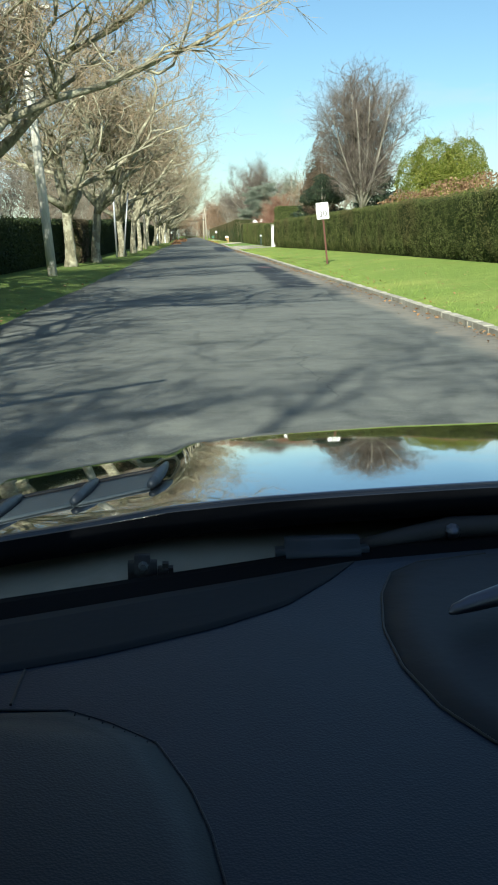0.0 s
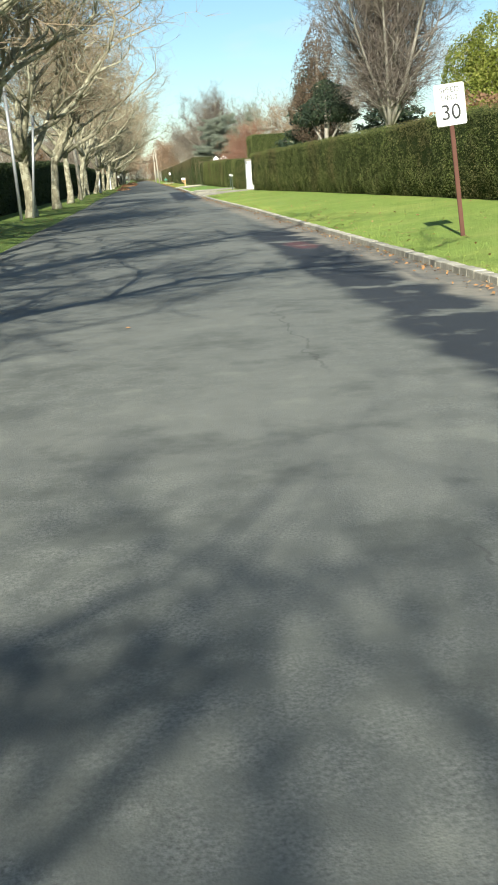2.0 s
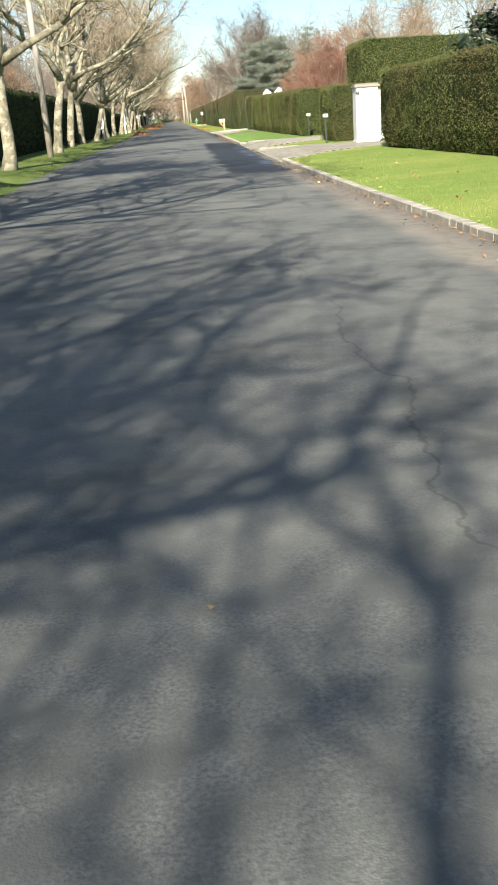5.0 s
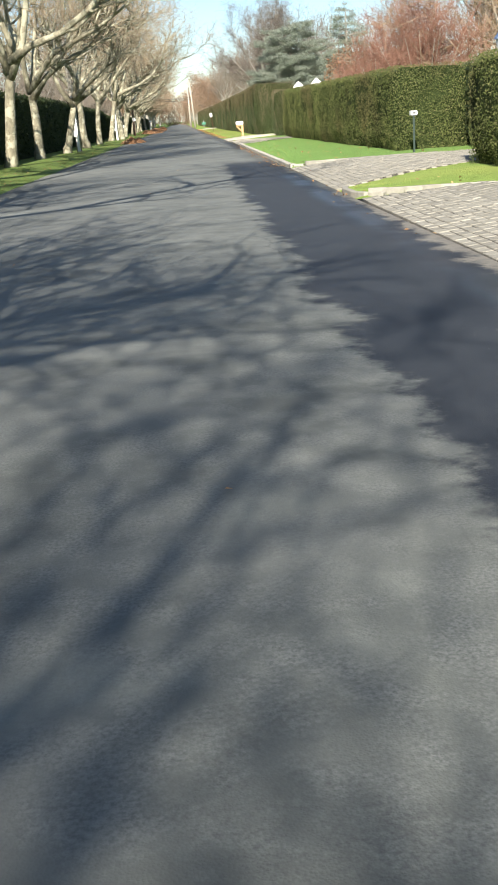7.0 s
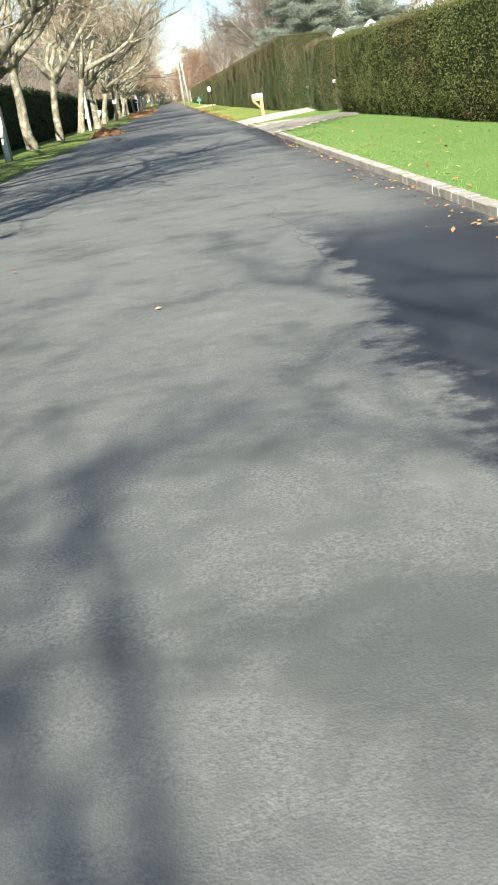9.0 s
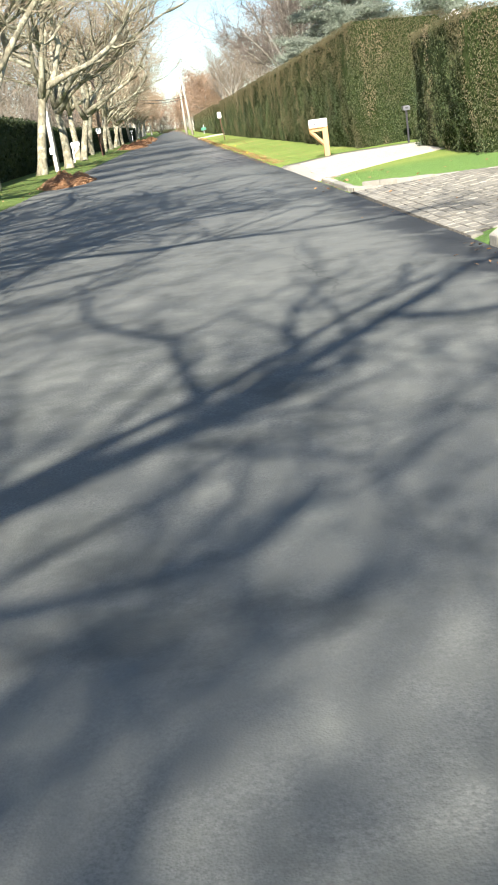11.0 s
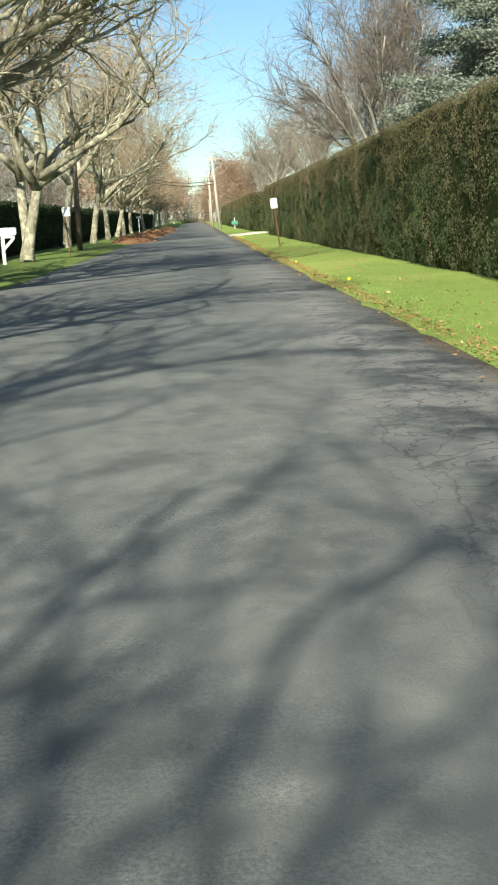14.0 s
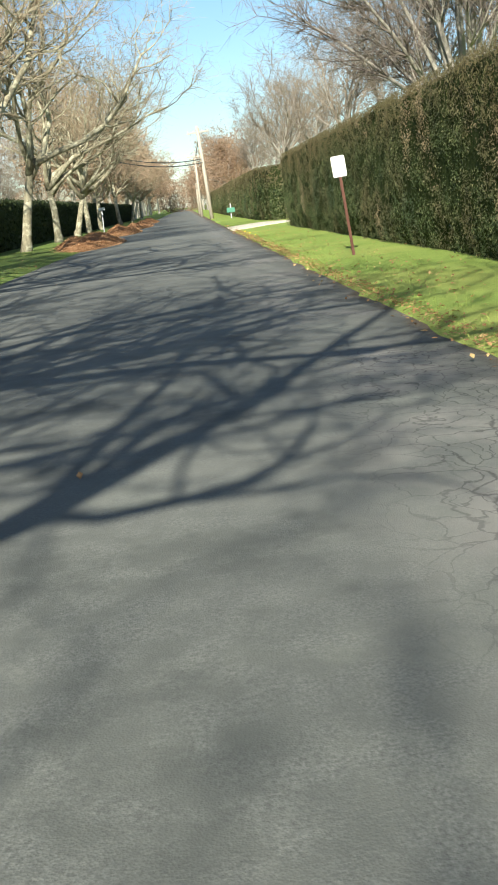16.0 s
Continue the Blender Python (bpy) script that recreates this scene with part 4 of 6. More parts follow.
layered("spruce_tree", 3, 7.0, 2.4, 13, SPRUCE_LEAF, 0.14, 45, (14.2, 85, 0.2), "dark green spruce behind the hedge beside the beech")
leafy("brown_conifer", 5, [(0, 0, 5.2, 1.25, 1.25, 2.2), (0.1, 0, 6.9, 0.7, 0.7, 1.5), (-0.1, 0.2, 3.8, 1.45, 1.45, 1.8)], COPPER_LEAF, 0.042, 1100, (8.9, 79.5, 0.2, 7.4, 0.12), "dark brown conifer with a pointed crown behind the hedge")
leafy("brown_shrub", 6, [(-1.5, 0, 2.0, 1.9, 1.2, 1.2), (0.6, 0, 2.5, 1.9, 1.2, 1.2), (2.8, 0, 2.9, 1.9, 1.2, 1.2), (5, 0, 3.0, 1.9, 1.2, 1.2)], RUST_LEAF, 0.08, 330, (13.2, 59.5, 0.2, 2.2, 0.08), "low brown-leaved shrubs behind the clipped hedge", category="shrub")
layered("blue_cedar", 4, 9.9, 4.7, 22, BLUE_LEAF, 0.062, 190, (10.6, 185, 0.15), "broad blue-grey cedar with a dense domed crown behind the hedge", 0.1, 0.32, 0.3)
layered("blue_cedar", 5, 10.4, 3.6, 18, BLUE_LEAF, 0.06, 130, (14.9, 177, 0.15), "blue-grey cedar with layered boughs behind the hedge", 0.1, 0.48, 0.45)
for i, (x, y, s, t) in enumerate([(8.6, 115.5, 0.86, 0), (8.7, 126.0, 0.72, 90)]):
    stand_tree(RED, x, y, 0.15, t, s, "leafless red-twigged maple with a rounded fan crown", "red maples", "maple_tree")
stand_tree(WILLOW, 11.6, 116, 0.15, 0, 1.0, "tan-twigged drooping willow behind the hedge", "", "willow_tree")
leafy("rust_shrub", 12, [(0, 0, 2.5, 1.3, 1.3, 1.4), (1.2, 0.5, 2.2, 1.2, 1.2, 1.3)], RUST_LEAF, 0.06, 300, (7.9, 128.5, 0.15, 2.6, 0.07), "rust-brown shrub showing over the clipped hedge", category="shrub")
leafy("rust_shrub", 13, [(0, 0, 3.4, 1.5, 2.4, 1.9), (-0.6, 3.5, 3.7, 1.5, 2.6, 2.0), (0.2, -3.6, 3.2, 1.4, 2.4, 1.8), (-0.2, 7.2, 3.3, 1.4, 2.4, 1.7)], RUST_LEAF, 0.05, 420, (-11.6, 128, 0.1, 3.4, 0.1), "rust-brown shrub showing over the dark hedge", category="shrub")
wr = random.Random(9)
for i, (x, y, s) in enumerate([(18, 236, 1.2), (5.9, 241, 0.95), (8.5, 232, 1.1), (12.5, 226, 1.25), (9.5, 252, 1.1), (14, 245, 1.2), (8.0, 268, 1.1), (12, 282, 1.2), (18, 222, 1.3), (23, 214, 1.1),
                               (22, 185, 1.2), (25, 165, 1.1), (20, 150, 1.1), (16, 112, 0.9), (24, 100, 0.9), (7.5, 300, 1.1), (11, 318, 1.2)]):
    stand_tree(WOODS[i % 3], x, y, 0.15, i * 67, s, "tall leafless tree with a twiggy grey-brown crown", "bare trees behind the hedges", "bare_tree")
for i in range(25):
    y = -10 + i * 14.0
    stand_tree(THICKET[(i + i // 3) % 2], -14 - wr.uniform(0, 7), y, 0.1, i * 83, wr.uniform(0.9, 1.25), "tall leafless tree with a twiggy grey-brown crown", "bare trees behind the hedges", "bare_tree")
for i in range(28):
    y = 20 + i * 8.2
    stand_tree(THICKET[i % 2], -11.2 - wr.uniform(0, 1.8), y, 0.1, i * 101, wr.uniform(0.42, 0.62), "low twiggy leafless shrub behind the dark hedge", "shrubs behind the dark hedge", "bare_shrub", "shrub")
for i in range(7):
    leafy("far_wood", 40 + i, [(k * 5.0 + wr.uniform(-1, 1), wr.uniform(-2, 2), wr.uniform(2.5, 5.5), 4.2, 3.5, wr.uniform(4.5, 7.5)) for k in range(3)], FAR_LEAF, 0.16, 90, (-52 + i * 15.0, 500 + wr.uniform(-20, 20), 0.1, 6, 0.2), "distant rust-brown wood at the end of the road", "distant woods", "wood")
leafy("golden_conifer", 8, [(0, 0, 2.2, 1.6, 2.2, 1.6), (0.3, 3, 2.4, 1.6, 2.0, 1.6), (0, -3, 2.0, 1.6, 2.0, 1.5)], GOLD_LEAF, 0.1, 300, (-12.5, 52.0, 0.1, 3, 0.16), "golden-green evergreen shrubs behind the dark hedge", category="shrub")


# ---- street furniture ----
def utility_pole(x, y, z, h, r, lean, mat, label, arms=True, guard=False):
    ob = thing("utility_pole", pose(x, y, z, lean[1], lean[0], 0), label, "utility pole", "utility poles")
    part("pole", tube_bm([[(Vector((0, 0, -0.2)), r), (Vector((0, 0, h * 0.5)), r * 0.87), (Vector((0, 0, h)), r * 0.72)]], 12), mat, ob, smooth=True)
    if arms:
        part("crossarm", box(-0.9, 0.9, -0.06, 0.06, h - 0.55, h - 0.42, 0.01), mat, ob)
        for s in (-0.8, -0.35, 0.35, 0.8):
            part("insulator", tube_bm([[(Vector((s, 0, h - 0.42)), 0.03), (Vector((s, 0, h - 0.36)), 0.05), (Vector((s, 0, h - 0.26)), 0.025)]], 8), GREY_BOX, ob)
    if guard:
        part("cable_guard", box(-0.07, 0.07, -r - 0.06, -r + 0.02, 0.0, 2.6, 0.01), SIGN_WHITE, ob, "pale plastic cable guard")
        part("meter_box", box(-0.16, 0.06, -r - 0.16, -r, 0.75, 1.05, 0.015), SIGN_WHITE, ob, "white utility box")
    return ob


utility_pole(-4.7, 33.2, 0.05, 8.3, 0.15, (-3.9, 0), POLE_WOOD, "weathered leaning wooden utility pole on the verge")
utility_pole(-5.15, 97.6, 0.08, 8.0, 0.13, (-2.0, 0), GREY_POLE, "weathered brownish wooden utility pole on the verge")
utility_pole(-5.5, 133.0, 0.08, 8.0, 0.13, (-2.5, 0), GREY_POLE, "weathered wooden utility pole with a white guard", guard=True)
served = utility_pole(-5.78, 168.0, 0.08, 8.6, 0.14, (-1.2, 0), GREY_POLE, "weathered wooden utility pole with a white meter box", guard=True)
part("transformer", tube_bm([[(Vector((0.32, -0.05, 6.7)), 0.16), (Vector((0.32, -0.05, 6.72)), 0.2), (Vector((0.32, -0.05, 7.5)), 0.2), (Vector((0.32, -0.05, 7.54)), 0.14)]], 14), GREY_BOX, served, "pale grey transformer can", True)
part("bracket", box(0.1, 0.2, -0.09, -0.01, 6.95, 7.3, 0.008), STEEL, served)
utility_pole(-5.85, 198.0, 0.08, 8.0, 0.13, (0.5, 0), DARK_POLE, "dark brown wooden utility pole on the verge")
utility_pole(1.3, 262.0, 0.05, 7.6, 0.17, (-4.0, 0), GREY_POLE, "tall pale leaning utility pole with a crossarm")
utility_pole(0.67, 292.0, 0.05, 7.0, 0.16, (-1.5, 0), GREY_POLE, "tall pale utility pole with a crossarm")
utility_pole(0.6, 330.0, 0.05, 7.2, 0.16, (-1.0, 0), GREY_POLE, "tall pale utility pole with a crossarm")
for x, y, h, r, ln in ((-4.9, 61.0, 4.6, 0.06, -1.0), (-4.6, 62.2, 3.6, 0.045, 6.0)):
    ob = thing("steel_post", pose(x, y, 0.06, 0, ln, 0), "thin grey steel post on the grass verge", "post", "steel posts")
    part("tube", tube_bm([[(Vector((0, 0, -0.1)), r), (Vector((0, 0, h)), r)]], 10), STEEL, ob, smooth=True)
    part("cap", tube_bm([[(Vector((0, 0, h)), r * 1.2), (Vector((0, 0, h + 0.05)), r * 0.5)]], 10), STEEL, ob)


def cable(a, b, sag, label):
    a, b = Vector(a), Vector(b)
    path = [(a.lerp(b, t / 12) - Vector((0, 0, sag * 4 * (t / 12) * (1 - t / 12))), 0.035) for t in range(13)]
    c = a.lerp(b, 0.5)
    ob = thing("overhead_cable", pose(*c), label, "cable", "overhead cables")
    part("strand", tube_bm([[(p - c, r) for p, r in path]], 5), WIRE, ob)


cable((-6.4, 246, 5.4), (0.95, 262, 5.0), 0.5, "black overhead cable sagging across the road")
cable((-6.4, 246, 5.1), (1.0, 262, 4.7), 0.5, "black overhead cable sagging across the road")
cable((0.85, 262, 7.0), (0.5, 292, 6.4), 0.3, "black overhead cable between utility poles")


def text_mesh(word, size, mat, parent, x, z, y, name="lettering"):
    cu = bpy.data.curves.new(name, "FONT")
    cu.body, cu.size, cu.align_x, cu.align_y, cu.extrude = word, size, "CENTER", "CENTER", 0.0015
    tmp = bpy.data.objects.new(name, cu)
    me = bpy.data.meshes.new_from_object(tmp)
    bpy.data.objects.remove(tmp)
    me.materials.append(mat)
    return place(name, me, parent, pose(x, y, z, 90, 0, 0), "black lettering " + word)


def rounded_plate(x0, x1, y0, y1, z0, z1, r):
    """An upright plate with round corners."""
    ring = []
    for cx, cz, a0 in ((x1 - r, z1 - r, 0), (x0 + r, z1 - r, 90), (x0 + r, z0 + r, 180), (x1 - r, z0 + r, 270)):
        ring += [(cx + r * math.cos(radians(a0 + 22.5 * i)), cz + r * math.sin(radians(a0 + 22.5 * i))) for i in range(5)]
    bm = bmesh.new()
    f, b = [bm.verts.new((x, y0, z)) for x, z in ring], [bm.verts.new((x, y1, z)) for x, z in ring]
    bm.faces.new(f), bm.faces.new(b[::-1])
    n = len(ring)
    for i in range(n):
        bm.faces.new((f[(i + 1) % n], f[i], b[i], b[(i + 1) % n]))
    return bm


def plate_sign(x, y, z, w, h, top, lean, turn, post_mat, label, post_w=0.06):
    ob = thing("road_sign", pose(x, y, z, 0, lean, turn), label, "sign", "road signs")
    bm = box(-post_w / 2, post_w / 2, -0.02, 0.02, -0.2, top - 0.02, 0.006)
    part("post", bm, post_mat, ob, "rusty brown steel post")
    part("plate", rounded_plate(-w / 2, w / 2, -0.032, -0.026, top - h, top, 0.03), SIGN_WHITE, ob, "white sign plate with rounded corners")
    for zz in (top - 0.05, top - h + 0.05):
        part("bolt", tube_bm([[(Vector((0, -0.032, zz)), 0.012), (Vector((0, -0.042, zz)), 0.009)]], 8), STEEL, ob)
    return ob


speed = plate_sign(4.27, 36.95, lawn_z(4.27, 36.95), 0.43, 0.56, 2.1, -5.0, 0, RUST, "white speed limit sign on a rusty leaning post")
text_mesh("SPEED", 0.105, BLACK, speed, 0, 2.015, -0.034)
text_mesh("LIMIT", 0.105, BLACK, speed, 0, 1.91, -0.034)
text_mesh("30", 0.29, BLACK, speed, 0, 1.71, -0.034)
plain = plate_sign(2.7, 190.2, lawn_z(2.7, 190), 0.25, 0.37, 1.79, -6.0, 0, RUST, "blank white sign on a rusty leaning post", 0.05)
left_sign = plate_sign(-5.36, 190.6, 0.09, 0.17, 0.34, 1.8, -3.5, -12, RUST, "small white parking sign on a thin rusty post", 0.04)
part("second_plate", rounded_plate(0.092, 0.24, -0.04, -0.033, 1.46, 1.79, 0.02), SIGN_WHITE, left_sign, "white sign plate")


def mail_box(x, y, z, turn, body_mat, post_mat, label, h=0.9, thick=0.065, size=1.0):
    """A rounded box on a post, reaching over the brace towards its front."""
    ob = thing("mailbox", pose(x, y, z, 0, 0, turn), label, "mailbox", "mailboxes")
    part("post", box(-thick, thick, -thick, thick, -0.15, h - 0.09, 0.008), post_mat, ob, "square wooden post")
    part("arm", box(-0.38, -thick - 0.002, -0.045, 0.045, h - 0.17, h - 0.09, 0.006), post_mat, ob)
    part("brace", tube_bm([[(Vector((-0.03, 0, h - 0.5)), 0.05), (Vector((-0.36, 0, h - 0.16)), 0.05)]], 4), post_mat, ob)
    part("shelf", box(-0.4, thick, -0.09, 0.09, h - 0.09, h - 0.07, 0.004), post_mat, ob)
    bm = bmesh.new()
    prof = [(-0.09, 0)] + [(0.09 * math.cos(a), 0.13 + 0.09 * math.sin(a)) for a in [math.pi - i * math.pi / 8 for i in range(9)]] + [(0.09, 0)]
    rings = [[bm.verts.new((xx, yy, h - 0.068 + zz)) for yy, zz in prof] for xx in (-0.43, 0.07)]
    k = len(prof)
    for j in range(k):
        bm.faces.new((rings[0][j], rings[0][(j + 1) % k], rings[1][(j + 1) % k], rings[1][j]))
    bm.faces.new(rings[0][::-1]), bm.faces.new(rings[1])
    bmesh.ops.recalc_face_normals(bm, faces=bm.faces)
    bmesh.ops.scale(bm, vec=(size, size, size), verts=bm.verts, space=Matrix.Translation((0, 0, -(h - 0.068))))
    body = part("box", bm, body_mat, ob, "rounded metal box")
    part("door", box(-0.445 * size, -0.431 * size, -0.085 * size, 0.085 * size, h - 0.066, h - 0.066 + 0.186 * size, 0.003), body_mat, body)
    part("number_bar", box(-0.3, -0.22, -0.0935 * size, -0.0905 * size, h - 0.01, h + 0.015), BLACK, body)
    return ob


mail_box(3.5, 145.3, lawn_z(3.5, 145.3), 0, WHITE, CEDAR, "white mailbox on a cedar post with a diagonal brace", h=0.8, size=0.86)
mail_box(-6.5, 183.3, 0.09, 180, WHITE, WHITE, "white mailbox on a white painted post with an arm", h=0.98, thick=0.05)


def marker(x, y, z, h, mat, label, shell=None):
    ob = thing("marker_post", pose(x, y, z), label, "marker post", "marker posts by the driveways")
    part("post", box(-0.022, 0.022, -0.022, 0.022, -0.1, h - 0.08, 0.004), mat, ob)
    head = part("box", box(-0.085, 0.085, -0.08, 0.12, h - 0.08, h + 0.03, 0.012), shell or MARKER_BOX, ob, "small pale grey box")
    part("number_bar", box(-0.03, 0.03, -0.084, -0.0805, h - 0.04, h - 0.01), BLACK, head)
    return ob


marker(5.69, 103.4, 0.1, 0.98, DARK_GREEN, "dark post with a small grey box beside the driveway")
marker(5.02, 92.45, 0.11, 0.95, DARK_GREEN, "dark post with a small grey box beside the driveway")
marker(5.6, 145.6, 0.08, 0.9, BLACK, "black post with a small grey box before the hedge", BOX_GREY)
marker(5.5, 136.6, 0.1, 1.0, BLACK, "black post with a grey box before the hedge end")
for x, y in ((2.05, 155.0), (1.95, 173.9), (2.2, 166.5), (1.7, 205.0), (1.65, 207.5), (1.6, 210.0)):
    fl = thing("marker_flag", pose(x, y, lawn_z(x, y), 4, 3, 20), "small yellow marker flag in the grass", "flag", "marker flags")
    part("wire", tube_bm([[(Vector((0, 0, -0.03)), 0.003), (Vector((0, 0, 0.13)), 0.002)]], 4), STEEL, fl)
    part("flag", box(0.0, 0.05, -0.001, 0.001, 0.09, 0.13), YELLOW, fl)
gb = thing("hydrant_box", pose(2.6, 252, 0.05), "green utility cabinet on a post beside the driveway", "utility box")
part("post", box(-0.04, 0.04, -0.04, 0.04, -0.1, 1.1, 0.005), STEEL, gb)
part("cabinet", box(-0.3, 0.3, -0.2, 0.2, 0.45, 0.8, 0.02), GREEN_PAINT, gb)


# ---- lantern ----
lantern = thing("garden_lantern", pose(8.61, 106.0, 0.1), "blue-grey metal lantern with pale glass on a dark post", "lamp post")
part("post", tube_bm([[(Vector((0, 0, -0.2)), 0.05), (Vector((0, 0, 2.3)), 0.035)]], 8), DARK_GREEN, lantern)
part("glass", tube_bm([[(Vector((0, 0, 2.36)), 0.09), (Vector((0, 0, 2.66)), 0.15)]], 6), GREY_BOX, lantern, "pale lantern glass")
part("tray", tube_bm([[(Vector((0, 0, 2.3)), 0.05), (Vector((0, 0, 2.36)), 0.11)]], 6), LANTERN_BLUE, lantern)
part("hood", tube_bm([[(Vector((0, 0, 2.66)), 0.2), (Vector((0, 0, 2.7)), 0.19), (Vector((0, 0, 2.86)), 0.06), (Vector((0, 0, 2.95)), 0.02)]], 6), LANTERN_BLUE, lantern, "blue-grey metal hood")
far_sign = plate_sign(-5.0, 228.0, 0.09, 0.34, 0.14, 1.5, 0.0, 0, STEEL, "small white street sign on a thin steel post", 0.05)


# ---- gate ----
gate_post = thing("gate_pillar", pose(6.24, 91.35, 0.08), "white painted square gate pillar with a flat cap", "gate pillar")
part("shaft", box(-0.37, 0.37, -0.37, 0.37, -0.15, 1.78, 0.01), WHITE, gate_post)
part("cap", box(-0.43, 0.43, -0.43, 0.43, 1.78, 1.86, 0.015), CONCRETE, gate_post, "weathered stone cap slab")
part("bracket_lamp", tube_bm([[(Vector((-0.33, -0.37, 1.72)), 0.05), (Vector((-0.33, -0.45, 1.7)), 0.07), (Vector((-0.33, -0.47, 1.62)), 0.06)]], 10), GREY_BOX, gate_post, "small grey lamp under the cap", True)
part("crown", box(-0.38, 0.38, -0.38, 0.38, 1.86, 1.9, 0.01), CONCRETE, gate_post)
part("plinth", box(-0.4, 0.4, -0.4, 0.4, -0.1, 0.1, 0.01), WHITE, gate_post)
gate = thing("driveway_gate", pose(6.64, 91.2, 0.12, 0, 0, -22), "white wooden picket gate with a swept top rail", "gate")
GW = 3.0


def sweep(x):
    t = x / GW
    return 1.3 + 0.34 * t * t


for x in (0.04, GW - 0.04):
    part("stile", box(x - 0.05, x + 0.05, -0.03, 0.03, 0.05, sweep(x) + 0.35, 0.006), WHITE, gate)
for z in (0.12, 0.66):
    part("rail", box(0.09, GW - 0.09, -0.025, 0.025, z - 0.05, z + 0.05, 0.005), WHITE, gate)
bm = bmesh.new()
for i in range(12):
    a, b = 0.09 + (GW - 0.18) * i / 12, 0.09 + (GW - 0.18) * (i + 1) / 12
    vv = [bm.verts.new(c) for c in ((a, -0.028, sweep(a) - 0.05), (b, -0.028, sweep(b) - 0.05), (b, -0.028, sweep(b) + 0.05), (a, -0.028, sweep(a) + 0.05),
                                    (a, 0.028, sweep(a) - 0.05), (b, 0.028, sweep(b) - 0.05), (b, 0.028, sweep(b) + 0.05), (a, 0.028, sweep(a) + 0.05))]
    for f in ((0, 1, 2, 3), (7, 6, 5, 4), (3, 2, 6, 7), (4, 5, 1, 0)):
        bm.faces.new([vv[k] for k in f])
part("top_rail", bm, WHITE, gate)
for i in range(34):
    x = 0.13 + (GW - 0.26) * i / 33
    part("picket", box(x - 0.012, x + 0.012, -0.012, 0.012, 0.7, sweep(x) + 0.5 + 0.12 * (x / GW) - (0.1 if i % 2 else 0), 0.003), WHITE, gate)
for i in range(4):
    a, b = 0.09 + (GW - 0.18) * i / 4, 0.09 + (GW - 0.18) * (i + 1) / 4
    for s, t in ((a, b), (b, a)):
        part("brace", tube_bm([[(Vector((s, 0, 0.17)), 0.035), (Vector((t, 0, 0.61)), 0.035)]], 4), WHITE, gate)
    part("post", box(b - 0.035, b + 0.035, -0.022, 0.022, 0.17, 0.61, 0.004), WHITE, gate)
for x, y in ((7.3, 146.9), (7.9, 142.2)):
    ob = thing("gate_pier", pose(x, y, 0.1), "tall pale pier with a pyramid cap rising over the hedge", "gate pier", "gate piers")
    part("shaft", box(-0.28, 0.28, -0.28, 0.28, -0.1, 2.62, 0.01), CONCRETE, ob)
    part("slab", box(-0.38, 0.38, -0.38, 0.38, 2.62, 2.72, 0.01), WHITE, ob)
    bm = bmesh.new()
    bmesh.ops.create_cone(bm, cap_ends=True, segments=4, radius1=0.48, radius2=0.02, depth=0.34, matrix=Matrix.Translation((0, 0, 2.89)) @ Matrix.Rotation(radians(45), 4, "Z"))
    part("cap", bm, WHITE, ob, "white pyramid cap")


# ---- leaf heaps, fallen leaves ----
def leaf_heap(x, y, rx, ry, h, seed, label):
    rng = np.random.default_rng(seed)
    ob = thing("leaf_heap", pose(x, y, 0.01), label, "leaf heap", "leaf heaps at the roadside")
    vs, fs, N, M = [], [], 30, 10
    hz = lambda u, v: h * max(0.0, 1 - u * u - v * v) ** 0.8 * (0.8 + 0.5 * noise.noise(Vector((u * 2.5 + seed, v * 2.5, 0)))) + 0.05 * h * noise.noise(Vector((u * 9, v * 9, seed)))
    for j in range(M + 1):
        for i in range(N):
            a, r = 2 * math.pi * i / N, j / M * (1 + 0.12 * noise.noise(Vector((math.cos(2 * math.pi * i / N) * 2, math.sin(2 * math.pi * i / N) * 2, seed))))
            u, v = r * math.cos(a), r * math.sin(a)
            vs.append((u * rx, v * ry, hz(u, v) - (0.06 if j == M else 0)))
    for j in range(M):
        for i in range(N):
            a, b = j * N + i, j * N + (i + 1) % N
            fs.append((a, a + N, b + N, b))
    place("mound", mesh_of("mound", vs, fs, LITTER, True), ob)
    n = int(rx * ry * 1000)
    r, a = np.sqrt(rng.uniform(0, 1.25, n)), rng.uniform(0, 2 * math.pi, n)
    u, v = r * np.cos(a), r * np.sin(a)
    pts = np.stack([u * rx, v * ry, np.array([max(hz(p, q), 0.0) for p, q in zip(u, v)]) + rng.uniform(0.005, 0.06, n)], 1)
    lv, lf = leaf_cards(pts, np.tile((0, 0, 1.0), (n, 1)), 0.03, rng, 0.4)
    tagged(place("leaves", mesh_of("heap_leaves", lv, lf, HEAP_LEAF), ob), kind="stuff")


leaf_heap(-3.72, 152.4, 0.8, 2.4, 0.4, 1, "heap of raked brown leaves at the road's edge")
leaf_heap(-4.55, 215.0, 1.3, 6.0, 0.55, 2, "long heap of raked brown leaves at the road's edge")
leaf_heap(-4.45, 234.0, 1.0, 6.0, 0.5, 4, "long heap of raked brown leaves at the road's edge")
leaf_heap(-4.4, 253.0, 0.95, 8.0, 0.45, 5, "long heap of raked brown leaves at the road's edge")
leaf_heap(-4.7, 276.0, 0.9, 11.0, 0.4, 6, "long heap of raked brown leaves at the road's edge")


